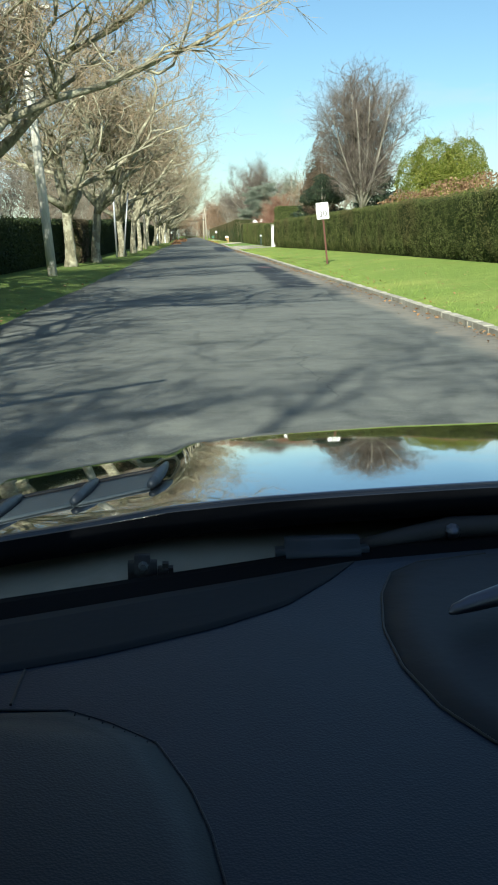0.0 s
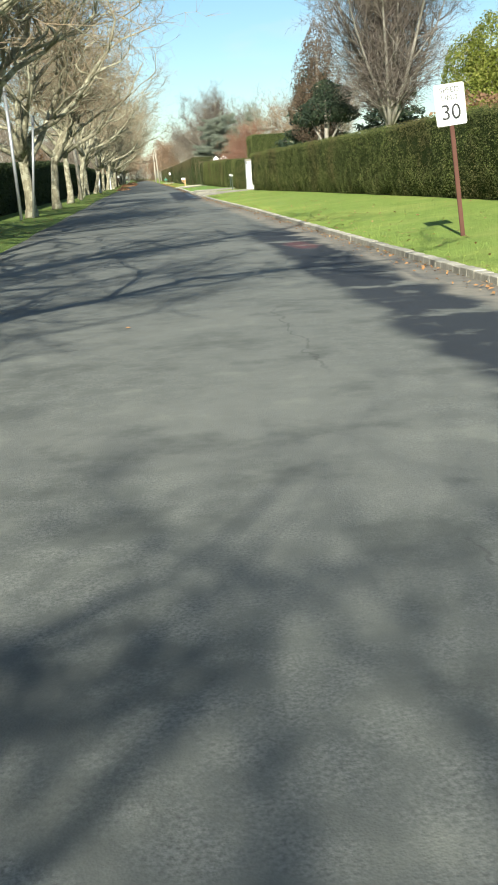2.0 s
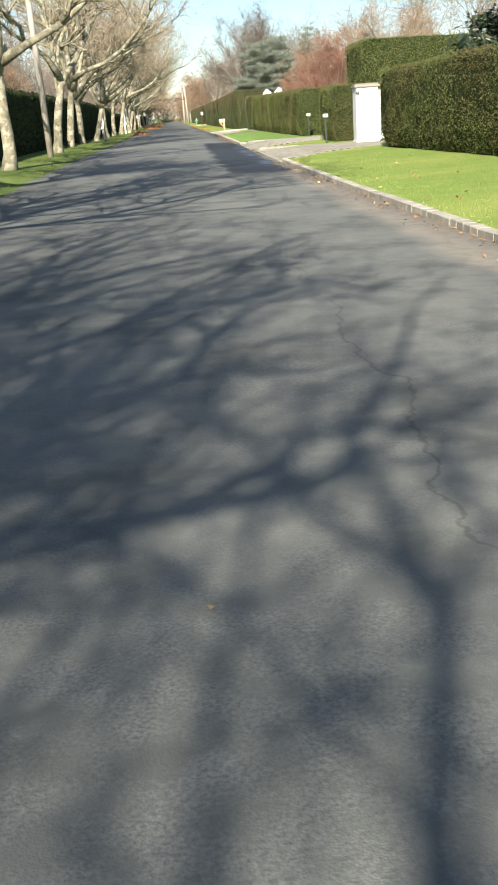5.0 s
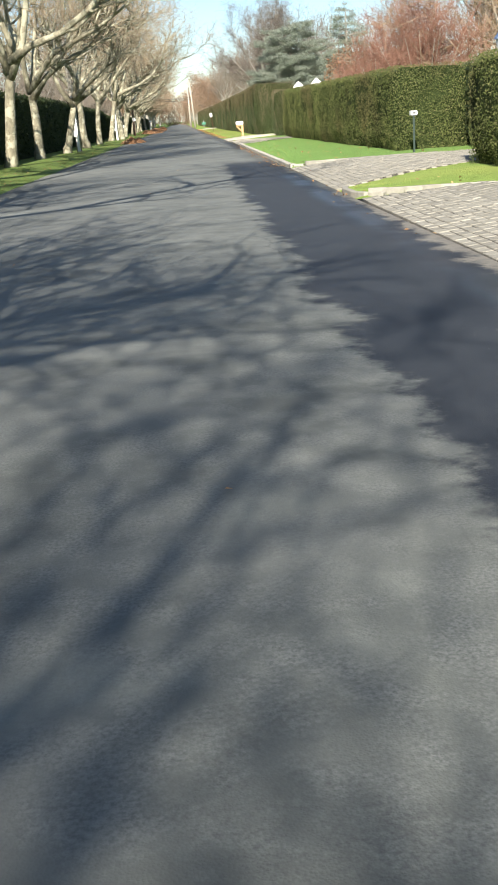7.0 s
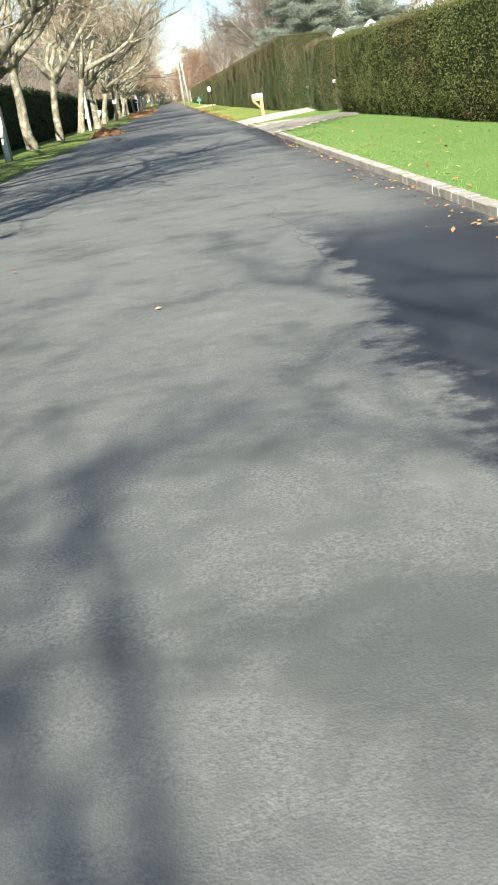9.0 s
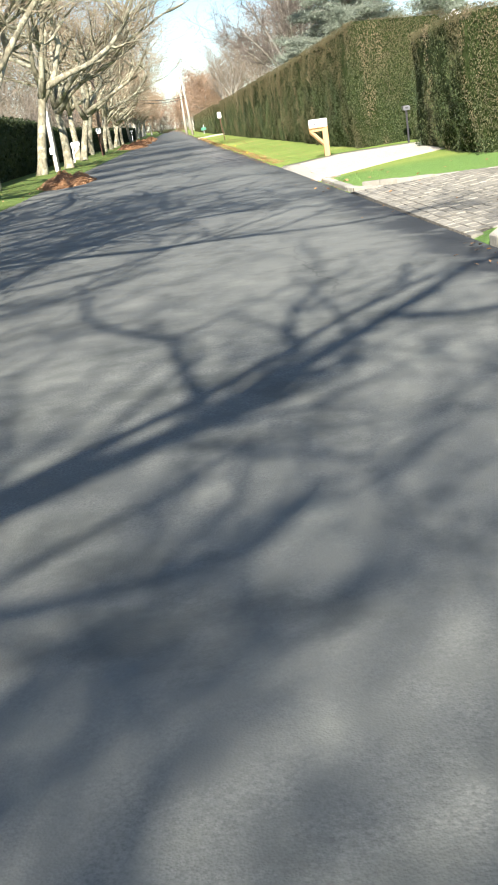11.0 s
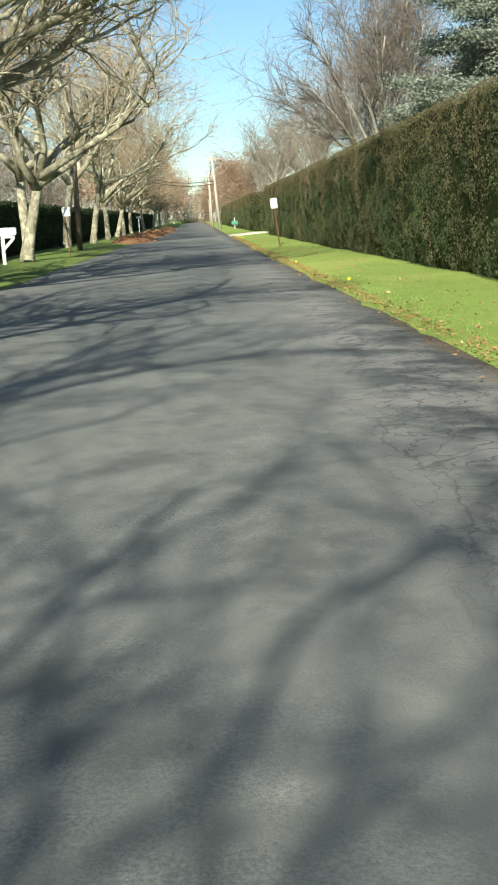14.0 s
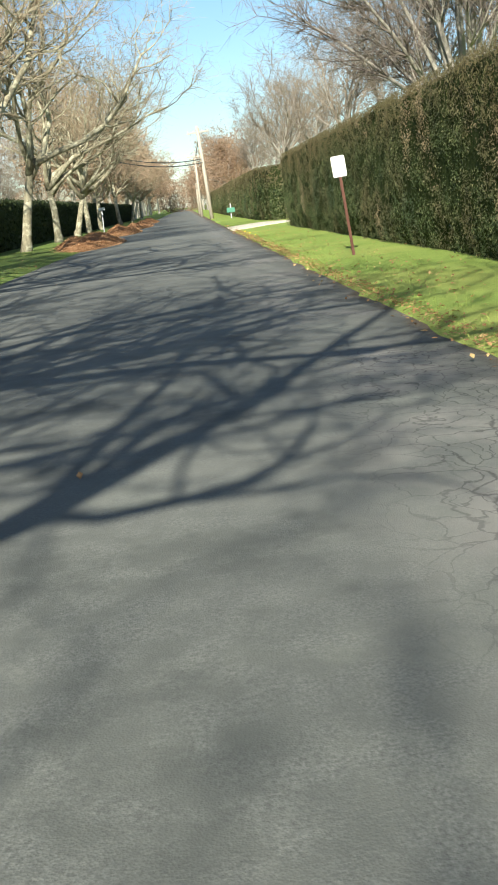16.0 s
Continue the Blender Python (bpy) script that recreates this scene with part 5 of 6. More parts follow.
def scatter(name, seed, n, spot, size, label):
    rng = np.random.default_rng(seed)
    pts = np.array([spot(rng) for _ in range(n)])
    lv, lf = leaf_cards(pts, np.tile((0, 0, 1.0), (n, 1)), size, rng, 0.3)
    return tagged(place(name, mesh_of(name, lv, lf, FALLEN)), label, "fallen leaves", kind="stuff")


def off_drives(rng, y0, y1):
    y = rng.uniform(y0, y1)
    while any(a[1] - 0.4 < y < b[1] + 0.4 for a, b, *_ in DRIVES.values()) and rng.uniform(0, 1) < 0.93:
        y = rng.uniform(y0, y1)
    return y


def on_lawn(rng):
    y = off_drives(rng, 8, 225)
    x = right_edge(y) + 0.15 + abs(rng.normal(0, 1.6))
    return x, y, lawn_z(x, y) + 0.02


def in_gutter(rng):
    y = off_drives(rng, 8, 225)
    x = right_edge(y) - abs(rng.normal(0, 0.16)) - 0.02 if y < 136 else right_edge(y) + rng.normal(0.05, 0.16)
    return x, y, 0.015 if y < 136 else 0.04


def on_road(rng):
    y = rng.uniform(10, 230)
    x = rng.uniform(left_edge(y), right_edge(y))
    return x, y, 0.03


def on_verge(rng):
    y = rng.uniform(10, 240)
    x = left_edge(y) - abs(rng.normal(0, 1.0))
    return x, y, verge_z(x, y) + 0.02


scatter("fallen_leaves", 1, 1300, on_lawn, 0.032, "scattered orange and brown fallen leaves on the lawn")
scatter("fallen_leaves", 2, 2600, in_gutter, 0.026, "orange fallen leaves gathered along the road's edge")
def at_far_edge(rng):
    y = off_drives(rng, 146, 228)
    x = right_edge(y) + rng.normal(0.06, 0.1) + (rng.uniform(0, 1) < 0.2) * rng.uniform(0, 1.4)
    return x, y, max(lawn_z(x, y), 0.012) + 0.022


scatter("fallen_leaves", 5, 9000, at_far_edge, 0.018, "orange-brown fallen leaves thick along the lawn's edge")
scatter("fallen_leaves", 3, 70, on_road, 0.024, "single fallen leaves lying on the asphalt")
scatter("fallen_leaves", 4, 1500, on_verge, 0.03, "brown fallen leaves on the shaded verge")


def make_tufts():
    rng = np.random.default_rng(6)
    n = 26000
    pts = np.zeros((n, 3))
    for i in range(n):
        y = rng.uniform(8, 230)
        if i % 3:
            x = right_edge(y) + (0.17 if y < 136 else 0.0) + abs(rng.normal(0, 0.5))
            pts[i] = (x, y, lawn_z(x, y))
        else:
            x = left_edge(y) - 0.05 - abs(rng.normal(0, 0.6))
            pts[i] = (x, y, verge_z(x, y))
    for a, b, c, d, _ in DRIVES.values():
        inside = (pts[:, 0] > 0) & (pts[:, 1] > a[1] - 0.2) & (pts[:, 1] < b[1] + 0.2)
        pts = pts[~inside]
    n = len(pts)
    h = rng.uniform(0.012, 0.035, (n, 1))
    a = rng.uniform(0, 2 * math.pi, n)
    t = np.stack([np.cos(a), np.sin(a), np.zeros(n)], 1) * 0.005
    tip = pts + np.array((0, 0, 1)) * h + np.stack([np.sin(a), np.cos(a), np.zeros(n)], 1) * h * 0.5
    vs = np.stack([pts - t, pts + t, tip], 1).reshape(-1, 3)
    i = np.arange(n)[:, None] * 3
    return tagged(place("grass_blades", mesh_of("grass_blades", vs, np.concatenate([i, i + 1, i + 2], 1), GRASS)), "longer grass blades fringing the road's edges", "grass", kind="stuff")


make_tufts()


# ---- the car, standing where the drive begins ----
def make_leather(name="navy_leather", deep=1.0):
    q = Mat(name, 0.5, spec=0.22)
    grain = q.voronoi(420)
    c = q.mix(q.step(q.noise(14, 5), 0.4, 0.7, 0, 0.5), (0.009 * deep, 0.02 * deep, 0.042 * deep), (0.012 * deep, 0.025 * deep, 0.05 * deep))
    return q.color(c).bump(grain, 0.25, 0.0012).m


def make_paint_black():
    q = Mat("black_car_paint", 0.06, spec=0.6)
    q.b.inputs["Coat Weight"].default_value = 1.0
    q.b.inputs["Coat Roughness"].default_value = 0.02
    return q.color(q.mix(q.noise(900, 2), (0.006, 0.007, 0.009), (0.012, 0.013, 0.016))).m


LEATHER, CAR_PAINT = make_leather(), make_paint_black()
PAD = make_paint("dash_pad_vinyl", (0.008, 0.0125, 0.019), (0.012, 0.017, 0.025), 0.75, spec=0.2)
MESH_TRIM = make_paint("speaker_mesh", (0.009, 0.015, 0.025), (0.016, 0.025, 0.038), 0.6, 0.6, spec=0.3)
PLASTIC = make_paint("black_plastic", (0.012, 0.013, 0.015), (0.03, 0.03, 0.03), 0.6)
TRAY = make_paint("dusty_grey_plastic", (0.2, 0.2, 0.165), (0.3, 0.295, 0.245), 0.7, 0.8)
SEAL = make_paint("seal_rubber", (0.003, 0.0035, 0.005), (0.005, 0.0055, 0.007), 0.9, spec=0.08)
# the dashboard leather at half strength, shade on the cowl put into the colour
SHADED_LEATHER = make_leather("shaded_leather", 0.5)
CHROME = make_paint("satin_chrome", (0.12, 0.13, 0.16), (0.1, 0.1, 0.12), 0.4, 0.2, 1.0)
VENT_GREY = make_paint("vent_plastic", (0.045, 0.062, 0.075), (0.09, 0.1, 0.1), 0.55, 0.5)
VENT_NAVY = make_paint("navy_plastic", (0.018, 0.027, 0.04), (0.03, 0.036, 0.045), 0.5)
RUBBER = make_paint("tyre_rubber", (0.02, 0.02, 0.02), (0.04, 0.04, 0.04), 0.9)

car = thing("car", pose(0, 0, 0), "black car with a vented bonnet and a navy leather dashboard", "car")
MID = 0.42      # the car's centre line


def sheet(name, mat, parent, us, vs_, fn, label="", thick=0.0):
    """A curved panel: fn(u, v) over the two ranges."""
    n, m = len(us), len(vs_)
    pts = [fn(u, v) for u in us for v in vs_]
    fs = [(i * m + j, (i + 1) * m + j, (i + 1) * m + j + 1, i * m + j + 1) for i in range(n - 1) for j in range(m - 1)]
    if thick:
        k = len(pts)
        pts += [(x, y, z - thick) for x, y, z in pts]
        fs += [tuple(k + q for q in reversed(f)) for f in fs]
        rim = [i * m for i in range(n)] + [(n - 1) * m + j for j in range(1, m)] + [i * m + m - 1 for i in range(n - 2, -1, -1)] + [j for j in range(m - 2, 0, -1)]
        fs += [(rim[(i + 1) % len(rim)], rim[i], k + rim[i], k + rim[(i + 1) % len(rim)]) for i in range(len(rim))]
    return place(name, mesh_of(name, pts, fs, mat, True), parent, None, label)


def ease(a, b, v):
    t = min(max((v - a) / (b - a), 0), 1)
    return t * t * (3 - 2 * t)


def span(a, b, n):
    return [a + (b - a) * i / (n - 1) for i in range(n)]


REAR = [(-0.6, 0.78), (-0.35, 0.817), (-0.238, 0.832), (-0.12, 0.85), (0.0, 0.859), (0.115, 0.864), (0.235, 0.868), (0.34, 0.871), (0.6, 0.872), (0.9, 0.86), (1.4, 0.79)]


def bonnet_z(x, y):
    """Crowned bonnet with a raised middle; it falls away to the nose."""
    d = y - 1.4
    z = lerp_table(REAR, x) - 0.0314 * d - 0.0468 * d * d
    z -= 0.7 * min(max(d - 0.76, 0), 0.3) ** 2 + 0.35 * max(d - 1.06, 0)
    return z - 0.014 * (1 - ease(-0.17, -0.085, x)) * ease(1.48, 1.85, y)


def on_bonnet(x, y, up=0.0):
    return Vector((x, y, bonnet_z(x, y) + up))


bonnet = sheet("bonnet", CAR_PAINT, car, span(-0.5, 1.34, 90), span(1.42, 3.25, 60), lambda u, v: (u, v, bonnet_z(u, v)), "glossy black bonnet with a raised middle", 0.012)
sheet("lip", SEAL, bonnet, span(-0.5, 1.34, 40), span(0, 1, 7), lambda u, v: (u, 1.419 - 0.014 * math.sin(v * math.pi), lerp_table(REAR, u) - 0.004 - 0.036 * v), "black bonnet lip")
VENT_FAR = [(-0.5, 1.64), (-0.405, 1.685), (-0.31, 1.722), (-0.21, 1.765), (-0.15, 1.768)]
VENT_NEAR = [(-0.5, 1.5), (-0.378, 1.54), (-0.275, 1.58), (-0.162, 1.618)]
VENT_MAT = (-0.5, -0.395, -0.275, -0.158)
for a, b in zip(VENT_MAT, VENT_MAT[1:]):
    vent = sheet("bonnet_vent", VENT_GREY, bonnet, span(a, b, 8), span(0, 1, 8), lambda u, v: tuple(on_bonnet(u + 0.012 * v, lerp_table(VENT_NEAR, u) + (lerp_table(VENT_FAR, u) - lerp_table(VENT_NEAR, u)) * v, 0.003 + 0.01 * v)), "blue-grey plastic bonnet vent", 0.003)
    rib = [on_bonnet(b + 0.002 + 0.02 * k, lerp_table(VENT_NEAR, b) + (lerp_table(VENT_FAR, b) - lerp_table(VENT_NEAR, b)) * k, 0.008 + 0.01 * k) for k in span(0, 1, 6)]
    part("vent_ridge", tube_bm([[(p, 0.004 + 0.006 * math.sin((0.15 + 0.8 * k) * math.pi)) for p, k in zip(rib, span(0, 1, 6))]], 8), VENT_NAVY, vent, "dark navy vent rib", True)
part("vent_rim", tube_bm([[(on_bonnet(u, lerp_table(VENT_FAR, u) + 0.006, 0.014), 0.004) for u in span(-0.5, -0.15, 20)] + [(on_bonnet(-0.142, 1.74, 0.01), 0.004), (on_bonnet(-0.155, 1.62, 0.004), 0.003)]], 8), PLASTIC, bonnet, "black vent surround", True)
sheet("scuttle", PLASTIC, car, span(-0.6, 1.4, 12), span(1.0, 1.62, 4), lambda u, v: (u, v, lerp_table(REAR, u) - 0.105), "black scuttle panel under the windscreen", 0.01)
# wiper tray, wiper, washer jets
sheet("wiper_tray", TRAY, car, span(-0.5, 1.3, 30), span(0, 1, 5), lambda u, v: (u, 1.24 + 0.3 * v, min(lerp_table(REAR, u) - 0.066, 0.784) + 0.012 * v), "dusty grey plastic tray under the windscreen", 0.006)
wiper = part("wiper", tube_bm([[(Vector((0.135, 1.375, 0.798)), 0.012), (Vector((0.2, 1.39, 0.806)), 0.015), (Vector((0.27, 1.4, 0.815)), 0.017), (Vector((0.6, 1.4, 0.82)), 0.015), (Vector((1.1, 1.36, 0.79)), 0.01)]], 12), PLASTIC, car, "black wiper arm at rest", True)
part("wiper_cap", box(0.022, 0.148, 1.335, 1.385, 0.782, 0.82, 0.013), VENT_NAVY, wiper, "navy cap over the wiper pivot", True)
part("collar", tube_bm([[(Vector((0.268, 1.385, 0.815)), 0.012), (Vector((0.268, 1.378, 0.815)), 0.008), (Vector((0.268, 1.374, 0.815)), 0.002)]], 10), CHROME, wiper, "bright pivot pin")
x = -0.155
jet = part("washer_jet", box(x - 0.019, x + 0.019, 1.318, 1.352, 0.772, 0.812, 0.009), PLASTIC, car, "black washer jet", True)
part("nozzle", tube_bm([[(Vector((x + 0.002, 1.318, 0.802)), 0.007), (Vector((x + 0.002, 1.313, 0.802)), 0.004)]], 8), VENT_GREY, jet)
part("hose_stub", box(x + 0.02, x + 0.04, 1.325, 1.35, 0.775, 0.8, 0.006), PLASTIC, jet)

# dashboard
FRONT = [(-0.55, 1.08), (-0.3, 1.157), (0.12, 1.29), (0.4, 1.31), (1.4, 1.2)]
SWEEP = [(-0.55, 0.93), (-0.3, 0.995), (-0.18, 1.03), (-0.06, 1.085), (0.02, 1.14), (0.08, 1.22), (0.12, 1.287)]
RIM = [(0.6, 0.3), (0.7, 0.262), (0.79, 0.165), (0.86, 0.135), (0.95, 0.118), (1.05, 0.116), (1.157, 0.132), (1.23, 0.155), (1.27, 0.2), (1.285, 0.3)]
COWL = [(0.3, -0.055), (0.62, -0.06), (0.69, -0.07), (0.75, -0.085), (0.83, -0.115), (0.875, -0.16), (0.905, -0.2), (0.915, -0.27), (0.918, -0.55)]


def dash_z(x, y):
    return 0.805 + 0.03 * x - 0.012 * (1.2 - y) ** 2 - 0.16 * (1 - ease(0.28, 0.5, y))


dash = sheet("dashboard", LEATHER, car, span(-0.55, 1.34, 50), span(0, 1, 40), lambda u, v: (u, 0.28 + (lerp_table(FRONT, u) - 0.28) * v, dash_z(u, 0.28 + (lerp_table(FRONT, u) - 0.28) * v)), "navy leather dashboard", 0.03)
sheet("defroster_pad", PAD, dash, span(-0.55, 0.118, 36), span(0, 1, 8), lambda u, v: (u, lerp_table(SWEEP, u) + (lerp_table(FRONT, u) - 0.004 - lerp_table(SWEEP, u)) * v, dash_z(u, lerp_table(SWEEP, u) + (lerp_table(FRONT, u) - 0.004 - lerp_table(SWEEP, u)) * v) + 0.0014), "dark vinyl pad under the windscreen", 0.002)
sheet("windscreen_seal", SEAL, car, span(-0.55, 1.34, 50), span(0, 1, 6), lambda u, v: (u, lerp_table(FRONT, u) + 0.005 + 0.08 * v, 0.8 + 0.02 * u - 0.006 * (1 - v)), "black band at the windscreen's foot", 0.004)
speaker = sheet("speaker_panel", MESH_TRIM, dash, span(0.602, 1.28, 40), span(0, 1, 12), lambda u, v: (lerp_table(RIM, u) + 0.5 * v, u, dash_z(lerp_table(RIM, u), u) + 0.0014 + 0.012 * v), "dark perforated speaker panel", 0.002)
part("piping", tube_bm([[(Vector((lerp_table(RIM, y), y, dash_z(lerp_table(RIM, y), y) + 0.001)), 0.0016) for y in span(0.6, 1.283, 40)]], 6), PLASTIC, dash, smooth=True)
part("trim_blade", tube_bm([[(Vector((0.184, 1.04, 0.828)), 0.002), (Vector((0.19, 1.044, 0.83)), 0.006), (Vector((0.21, 1.052, 0.833)), 0.009), (Vector((0.25, 1.066, 0.838)), 0.012), (Vector((0.5, 1.076, 0.848)), 0.013)]], 12), CHROME, dash, "satin chrome trim blade", True)
hump = sheet("instrument_cowl", SHADED_LEATHER, dash, span(0.3, 0.917, 40), span(0, 1, 14), lambda u, v: (lerp_table(COWL, u) - (lerp_table(COWL, u) + 0.55) * v, u, dash_z(lerp_table(COWL, u), u) + 0.0015 + 0.045 * math.sin(min(v * 1.2, 1) * math.pi / 2) * (1 - ease(0.8, 0.918, u))), "stitched navy leather instrument cowl", 0.003)
seam = [(lerp_table(COWL, y), y) for y in span(0.3, 0.914, 60)]
part("seam", tube_bm([[(Vector((x, y, dash_z(x, y) + 0.0012)), 0.0013) for x, y in seam]], 6), SHADED_LEATHER, hump, smooth=True)
for x, y in seam:
    part("stitch", box(x - 0.008, x - 0.0068, y - 0.002, y + 0.002, dash_z(x, y) + 0.001, dash_z(x, y) + 0.0024), PAD, hump)
part("join", tube_bm([[(Vector((-0.255, y, dash_z(-0.255, y) + 0.001)), 0.0016) for y in span(0.925, 1.005, 5)]], 5), PLASTIC, dash)

# shell
part("underbody", box(-0.5, 1.34, -2.0, 3.2, 0.2, 0.5, 0.05), PLASTIC, car)
for x0, x1 in ((-0.58, -0.505), (1.345, 1.42)):
    part("wing", box(x0, x1, 1.4, 3.1, 0.3, 0.5, 0.03), CAR_PAINT, car)
    part("door", box(x0, x1, -0.3, 1.38, 0.25, 0.8, 0.03), CAR_PAINT, car)
    part("rear_wing", box(x0, x1, -2.1, -0.32, 0.25, 0.82, 0.03), CAR_PAINT, car)
    xm = (x0 + x1) / 2
    part("pillar", tube_bm([[(Vector((xm, 1.25, 0.78)), 0.035), (Vector((xm + (0.06 if xm < 0 else -0.06), 0.42, 1.42)), 0.035)]], 8), CAR_PAINT, car)
    part("rear_pillar", tube_bm([[(Vector((xm, -1.7, 0.8)), 0.06), (Vector((xm + (0.06 if xm < 0 else -0.06), -0.95, 1.42)), 0.05)]], 8), CAR_PAINT, car)
roof = sheet("roof", CAR_PAINT, car, span(-0.5, 1.34, 14), span(-1.1, 0.45, 10), lambda u, v: (u, v, 1.47 - 0.05 * ((u - MID) / 0.9) ** 2 - 0.04 * ((v + 0.3) / 0.75) ** 2), "black roof", 0.03)
# unseen side rails, added to keep the sun off the tray and dashboard
for x in (-0.55, 1.33):
    part("shade_rail", box(x, x + 0.06, -1.1, 0.46, 1.25, 1.43, 0.02), CAR_PAINT, car)
part("tail", box(-0.5, 1.34, -2.15, -1.2, 0.5, 0.85, 0.06), CAR_PAINT, car)
part("rear_shelf", box(-0.5, 1.34, -1.2, -1.1, 0.5, 1.1, 0.02), PLASTIC, car)
part("bumper", box(-0.56, 1.4, 3.1, 3.3, 0.2, 0.42, 0.06), CAR_PAINT, car)
for x in (-0.5, 1.34):
    for y in (-1.35, 2.3):
        w = part("wheel", tube_bm([[(Vector((x - 0.11, y, 0.33)), 0.3), (Vector((x - 0.1, y, 0.33)), 0.33), (Vector((x + 0.1, y, 0.33)), 0.33), (Vector((x + 0.11, y, 0.33)), 0.3)]], 28), RUBBER, car, "black tyre", True)
        part("rim", tube_bm([[(Vector((x - 0.115, y, 0.33)), 0.21), (Vector((x + 0.115, y, 0.33)), 0.21)]], 24), STEEL, w)


# ---- driveways ----
def drive_point(d, s, t):
    """s from the road inwards, t from the near side to the far side."""
    a, b, c, e, _ = d
    p, q = Vector(a).lerp(Vector(b), t), Vector(c).lerp(Vector(e), t)
    return p.lerp(q, s)


def drive_rise(key, x, y):
    return 0.125 * min(max((x - right_edge(y)) / 1.6, 0), 1)


def make_drive(key, name, mat, z, label):
    d = DRIVES[key]
    vs, fs, n, m = [], [], 16, 8
    for i in range(n + 1):
        s = i / n * (d[4] / 4.0)
        for j in range(m + 1):
            p = drive_point(d, s, j / m * (1.04 if mat is GRAVEL else 1.0))
            vs.append((p.x, p.y, z + drive_rise(key, p.x, p.y)))
    k = m + 1
    for i in range(n):
        for j in range(m):
            a = i * k + j
            fs.append((a, a + k, a + k + 1, a + 1))
    rim = len(vs)
    vs += [(x - 0.01, y, -0.1) for x, y, _ in vs[:k]]
    for j in range(m):
        fs.append((j, j + 1, rim + j + 1, rim + j))
    rim = len(vs)
    vs += [(x, y, -0.1) for x, y, _ in [vs[i * k] for i in range(n + 1)]] + [(x, y, -0.1) for x, y, _ in [vs[i * k + m] for i in range(n + 1)]]
    for i in range(n):
        fs.append((i * k, rim + i, rim + i + 1, (i + 1) * k))
        fs.append((i * k + m, (i + 1) * k + m, rim + n + 2 + i, rim + n + 1 + i))
    return tagged(place(name, mesh_of(name, vs, fs, mat, True)), label, "driveway", kind="structure")


BED = {k: make_drive(k, "driveway_" + k, JOINT, -0.008, "driveway of grey granite pavers with sandy joints") for k in ("one", "two", "three")}
make_drive("four", "driveway_four", GRAVEL, -0.002, "pale crushed-stone driveway at the road's edge")
make_drive("five", "driveway_five", GRAVEL, 0.004, "pale crushed-stone driveway at the road's edge")


def stone_mesh(name, sx, sy, sz, seed, mat, soft=0.1, rough=0.03):
    rng = random.Random(seed)
    bm = bmesh.new()
    bmesh.ops.create_cube(bm, size=1, matrix=Matrix.Diagonal((sx, sy, sz, 1)))
    bmesh.ops.bevel(bm, geom=list(bm.edges), offset=min(sx, sy, sz) * soft, segments=1, affect="EDGES")
    for v in bm.verts:
        v.co += Vector((rng.uniform(-1, 1) * sx, rng.uniform(-1, 1) * sy, rng.uniform(-1, 1) * sz)) * rough
    me = bpy.data.meshes.new(name)
    bm.to_mesh(me)
    bm.free()
    me.materials.append(mat)
    return me


BLOCKS = [stone_mesh("block", 0.14, 0.25, 0.22, i, KERB_STONE, 0.06, 0.012) for i in range(5)]
PAVERS = [stone_mesh("paver", 0.215, 0.12, 0.07, 20 + i, COBBLE, 0.16, 0.045) for i in range(5)]
EDGINGS = [stone_mesh("edging", 0.1, 0.262, 0.13, 40 + i, CONCRETE, 0.08, 0.012) for i in range(4)]
kr = random.Random(21)


def kerb(name, points, label, meshes, z, tilt=0.5):
    """Stones set end to end along a line; each is a part of the kerb."""
    ob = thing(name, pose(*points[0], 0), label, "kerb", "", "structure")
    o = Vector(points[0])
    line = []
    for p in points:
        line += [(p[0] - o.x - 0.064, p[1] - o.y, z + 0.118), (p[0] - o.x + 0.06, p[1] - o.y, z + 0.118), (p[0] - o.x - 0.066, p[1] - o.y, z - 0.12)] if meshes is BLOCKS else []
    if line:
        k = len(points)
        place("mortar", mesh_of("mortar", line, [f for i in range(k - 1) for f in ((3 * i, 3 * i + 1, 3 * i + 4, 3 * i + 3), (3 * i + 2, 3 * i, 3 * i + 3, 3 * i + 5))], JOINT), ob)
    for p, q in zip(points, points[1:]):
        p, q = Vector(p), Vector(q)
        n = max(1, round((q - p).length / 0.252))
        a = math.degrees(math.atan2(-(q - p).x, (q - p).y))
        for i in range(n):
            c = p.lerp(q, (i + 0.5) / n) - o
            place("stone", kr.choice(meshes), ob, pose(c.x + kr.uniform(-0.002, 0.002), c.y, z + 0.022 + kr.uniform(-0.006, 0.006), kr.uniform(-tilt, tilt), kr.uniform(-tilt, tilt), a + kr.uniform(-0.5, 0.5) + 180 * kr.randint(0, 1)))
    return ob


kerb("kerb", [(right_edge(y) + 0.09, y) for y in (9.0, 20.0, 35.0, 55.0, 72.0, 82.6)] + [(2.72, 83.4), (3.0, 84.0)], "kerb of pale granite blocks along the lawn", BLOCKS, -0.066)
kerb("drive_edging", [(2.95, 92.0), (2.68, 92.25), (2.56, 92.7), (2.53, 93.4), (2.6, 93.9)], "low concrete edging round a grass island", EDGINGS, -0.025)
kerb("kerb", [(2.9, 102.65), (2.6, 102.8)] + [(right_edge(y) + 0.09, y) for y in (103.2, 115.0, 125.0, 127.2)] + [(2.75, 127.7)], "kerb of pale granite blocks along the lawn", BLOCKS, -0.062)
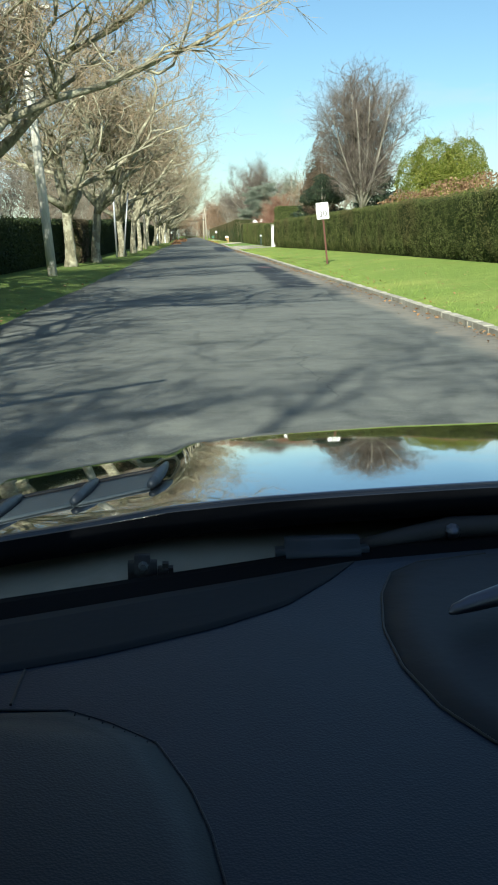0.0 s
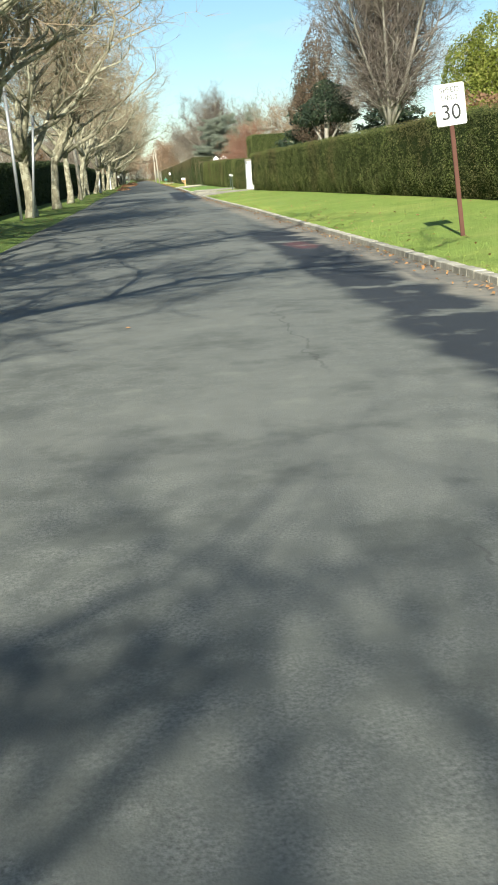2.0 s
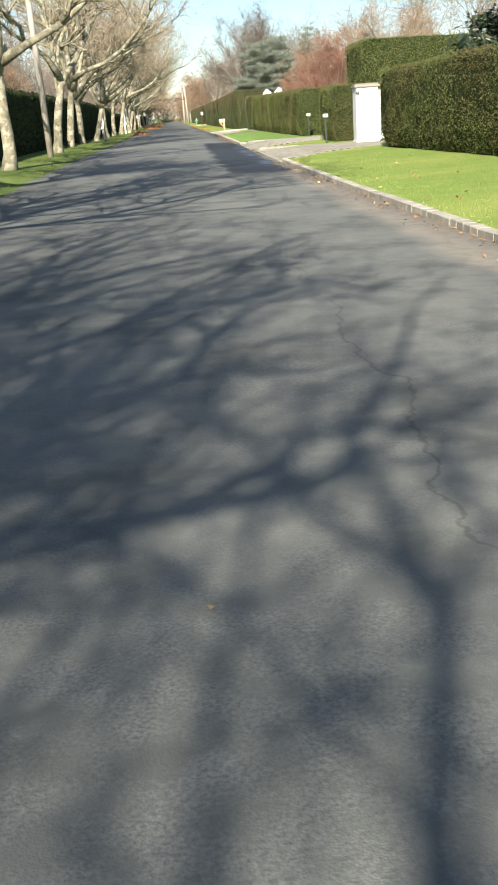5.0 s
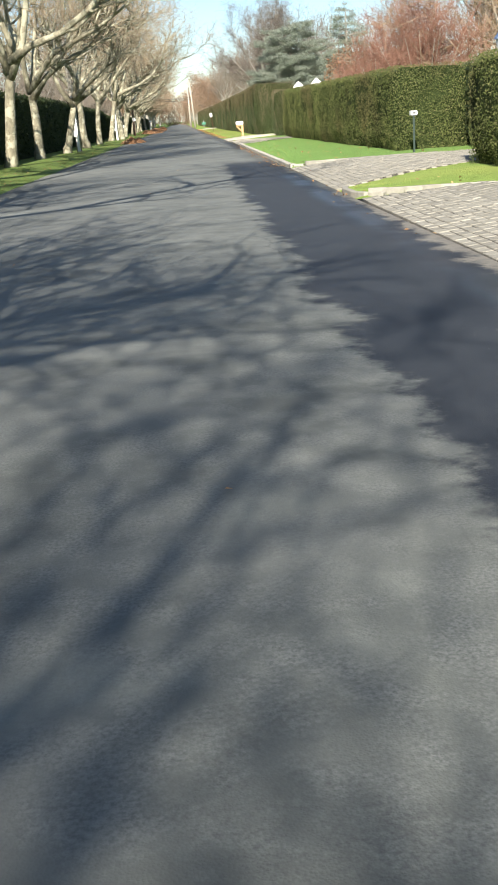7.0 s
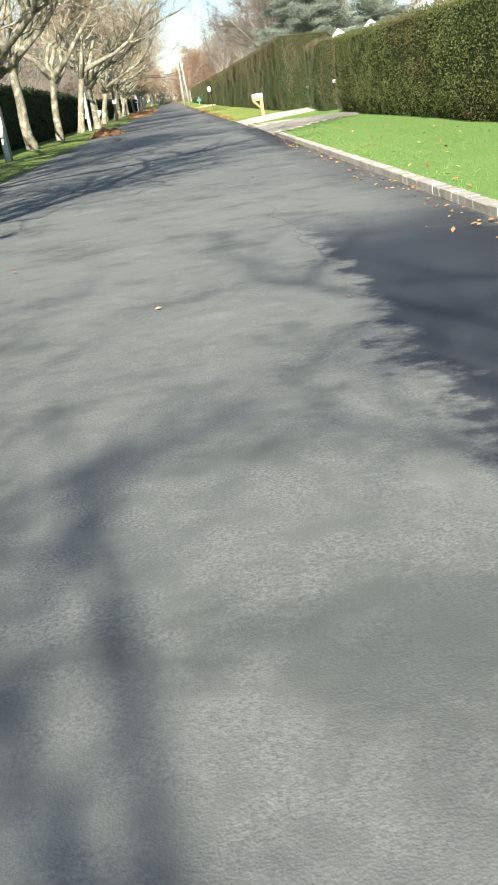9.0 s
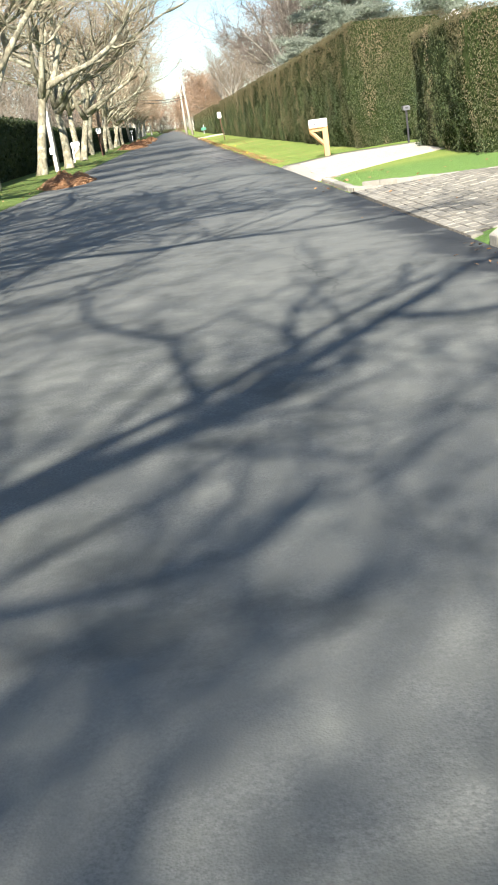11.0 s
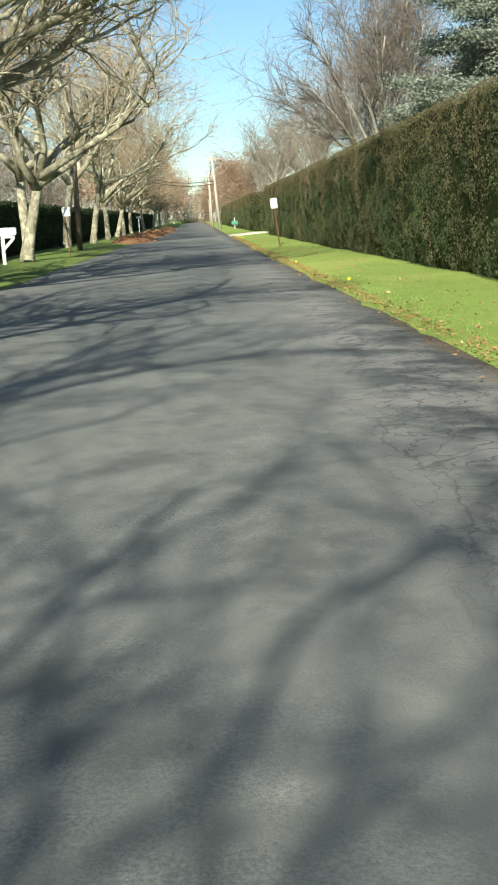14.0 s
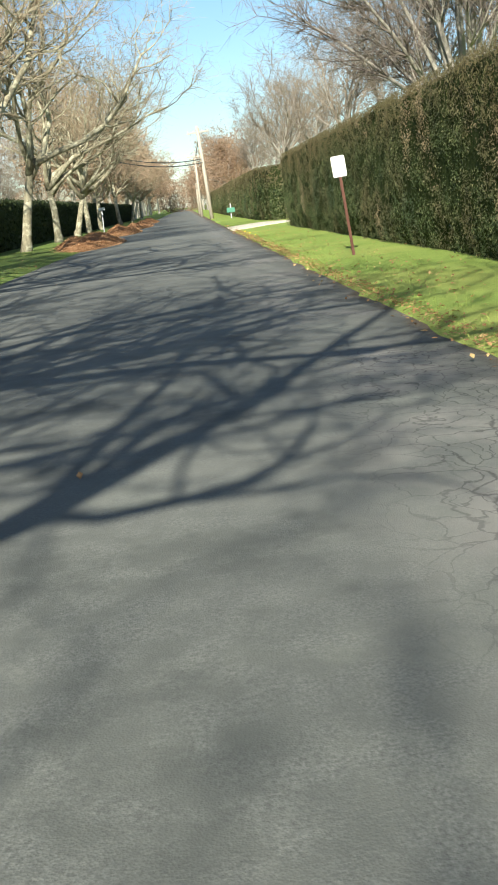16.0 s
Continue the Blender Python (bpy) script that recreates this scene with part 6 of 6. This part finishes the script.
kerb("kerb", [(2.75, 134.15), (2.5, 134.45)] + [(right_edge(y) + 0.09, y) for y in (134.8, 136.5, 137.6)] + [(2.7, 138.0)], "kerb of pale granite blocks round a grass island", BLOCKS, -0.078)
kerb("drive_edging", [drive_point(DRIVES["two"], s, 1.02)[:] for s in (0.08, 0.5, 1.0, 1.4)], "low concrete edging along the stone driveway", EDGINGS, 0.03)
kerb("drive_edging", [drive_point(DRIVES["one"], s, 1.03)[:] for s in (0.05, 0.5, 0.95)], "low concrete edging along the stone driveway", EDGINGS, 0.03)
kerb("drive_edging", [drive_point(DRIVES["three"], s, 1.02)[:] for s in (0.05, 0.5, 1.0, 1.4)], "low concrete edging along the stone driveway", EDGINGS, 0.03)


def pave(key, limit):
    """Pavers in courses across a driveway: the nearest to the road as parts, the rest joined."""
    d, ob = DRIVES[key], BED[key]
    (ax, ay), (bx, by), (cx, cy), (ex, ey), _ = d
    made, vs, fs = 0, [], []
    src = [([v.co.copy() for v in me.vertices], [tuple(p.vertices) for p in me.polygons]) for me in PAVERS]
    for i in range(int(((cx + ex) / 2 - ax) * 1.3 / 0.13)):
        x = ax + 0.07 + i * 0.13
        near, far = ay + (cy - ay) * (x - ax) / (cx - ax), by + (ey - by) * (x - bx) / (ex - bx)
        k = max(1, int((far - near) / 0.228))
        for j in range(k):
            p = Vector((x, near + (far - near) * (j + 0.5 + (0.25 if i % 2 else -0.25)) / k))
            z = -0.036 + drive_rise(key, p.x, p.y) + kr.uniform(-0.004, 0.004)
            ramp = -4.47 if p.x < right_edge(p.y) + 1.6 else 0.0
            m = Matrix.Translation((p.x, p.y, z)) @ Matrix.Rotation(radians(ramp + kr.uniform(-0.5, 0.5)), 4, "Y") @ pose(0, 0, 0, kr.uniform(-0.5, 0.5), 0, 90 + kr.uniform(-1.5, 1.5))
            q = kr.randrange(5)
            if made < limit:
                place("paver", PAVERS[q], ob, m)
                made += 1
            else:
                b = len(vs)
                vs += [m @ v for v in src[q][0]]
                fs += [tuple(b + t for t in f) for f in src[q][1]]
    tagged(place("pavers", mesh_of("pavers", vs, fs, COBBLE), ob), kind="stuff")


for key in ("one", "two", "three"):
    pave(key, 300)
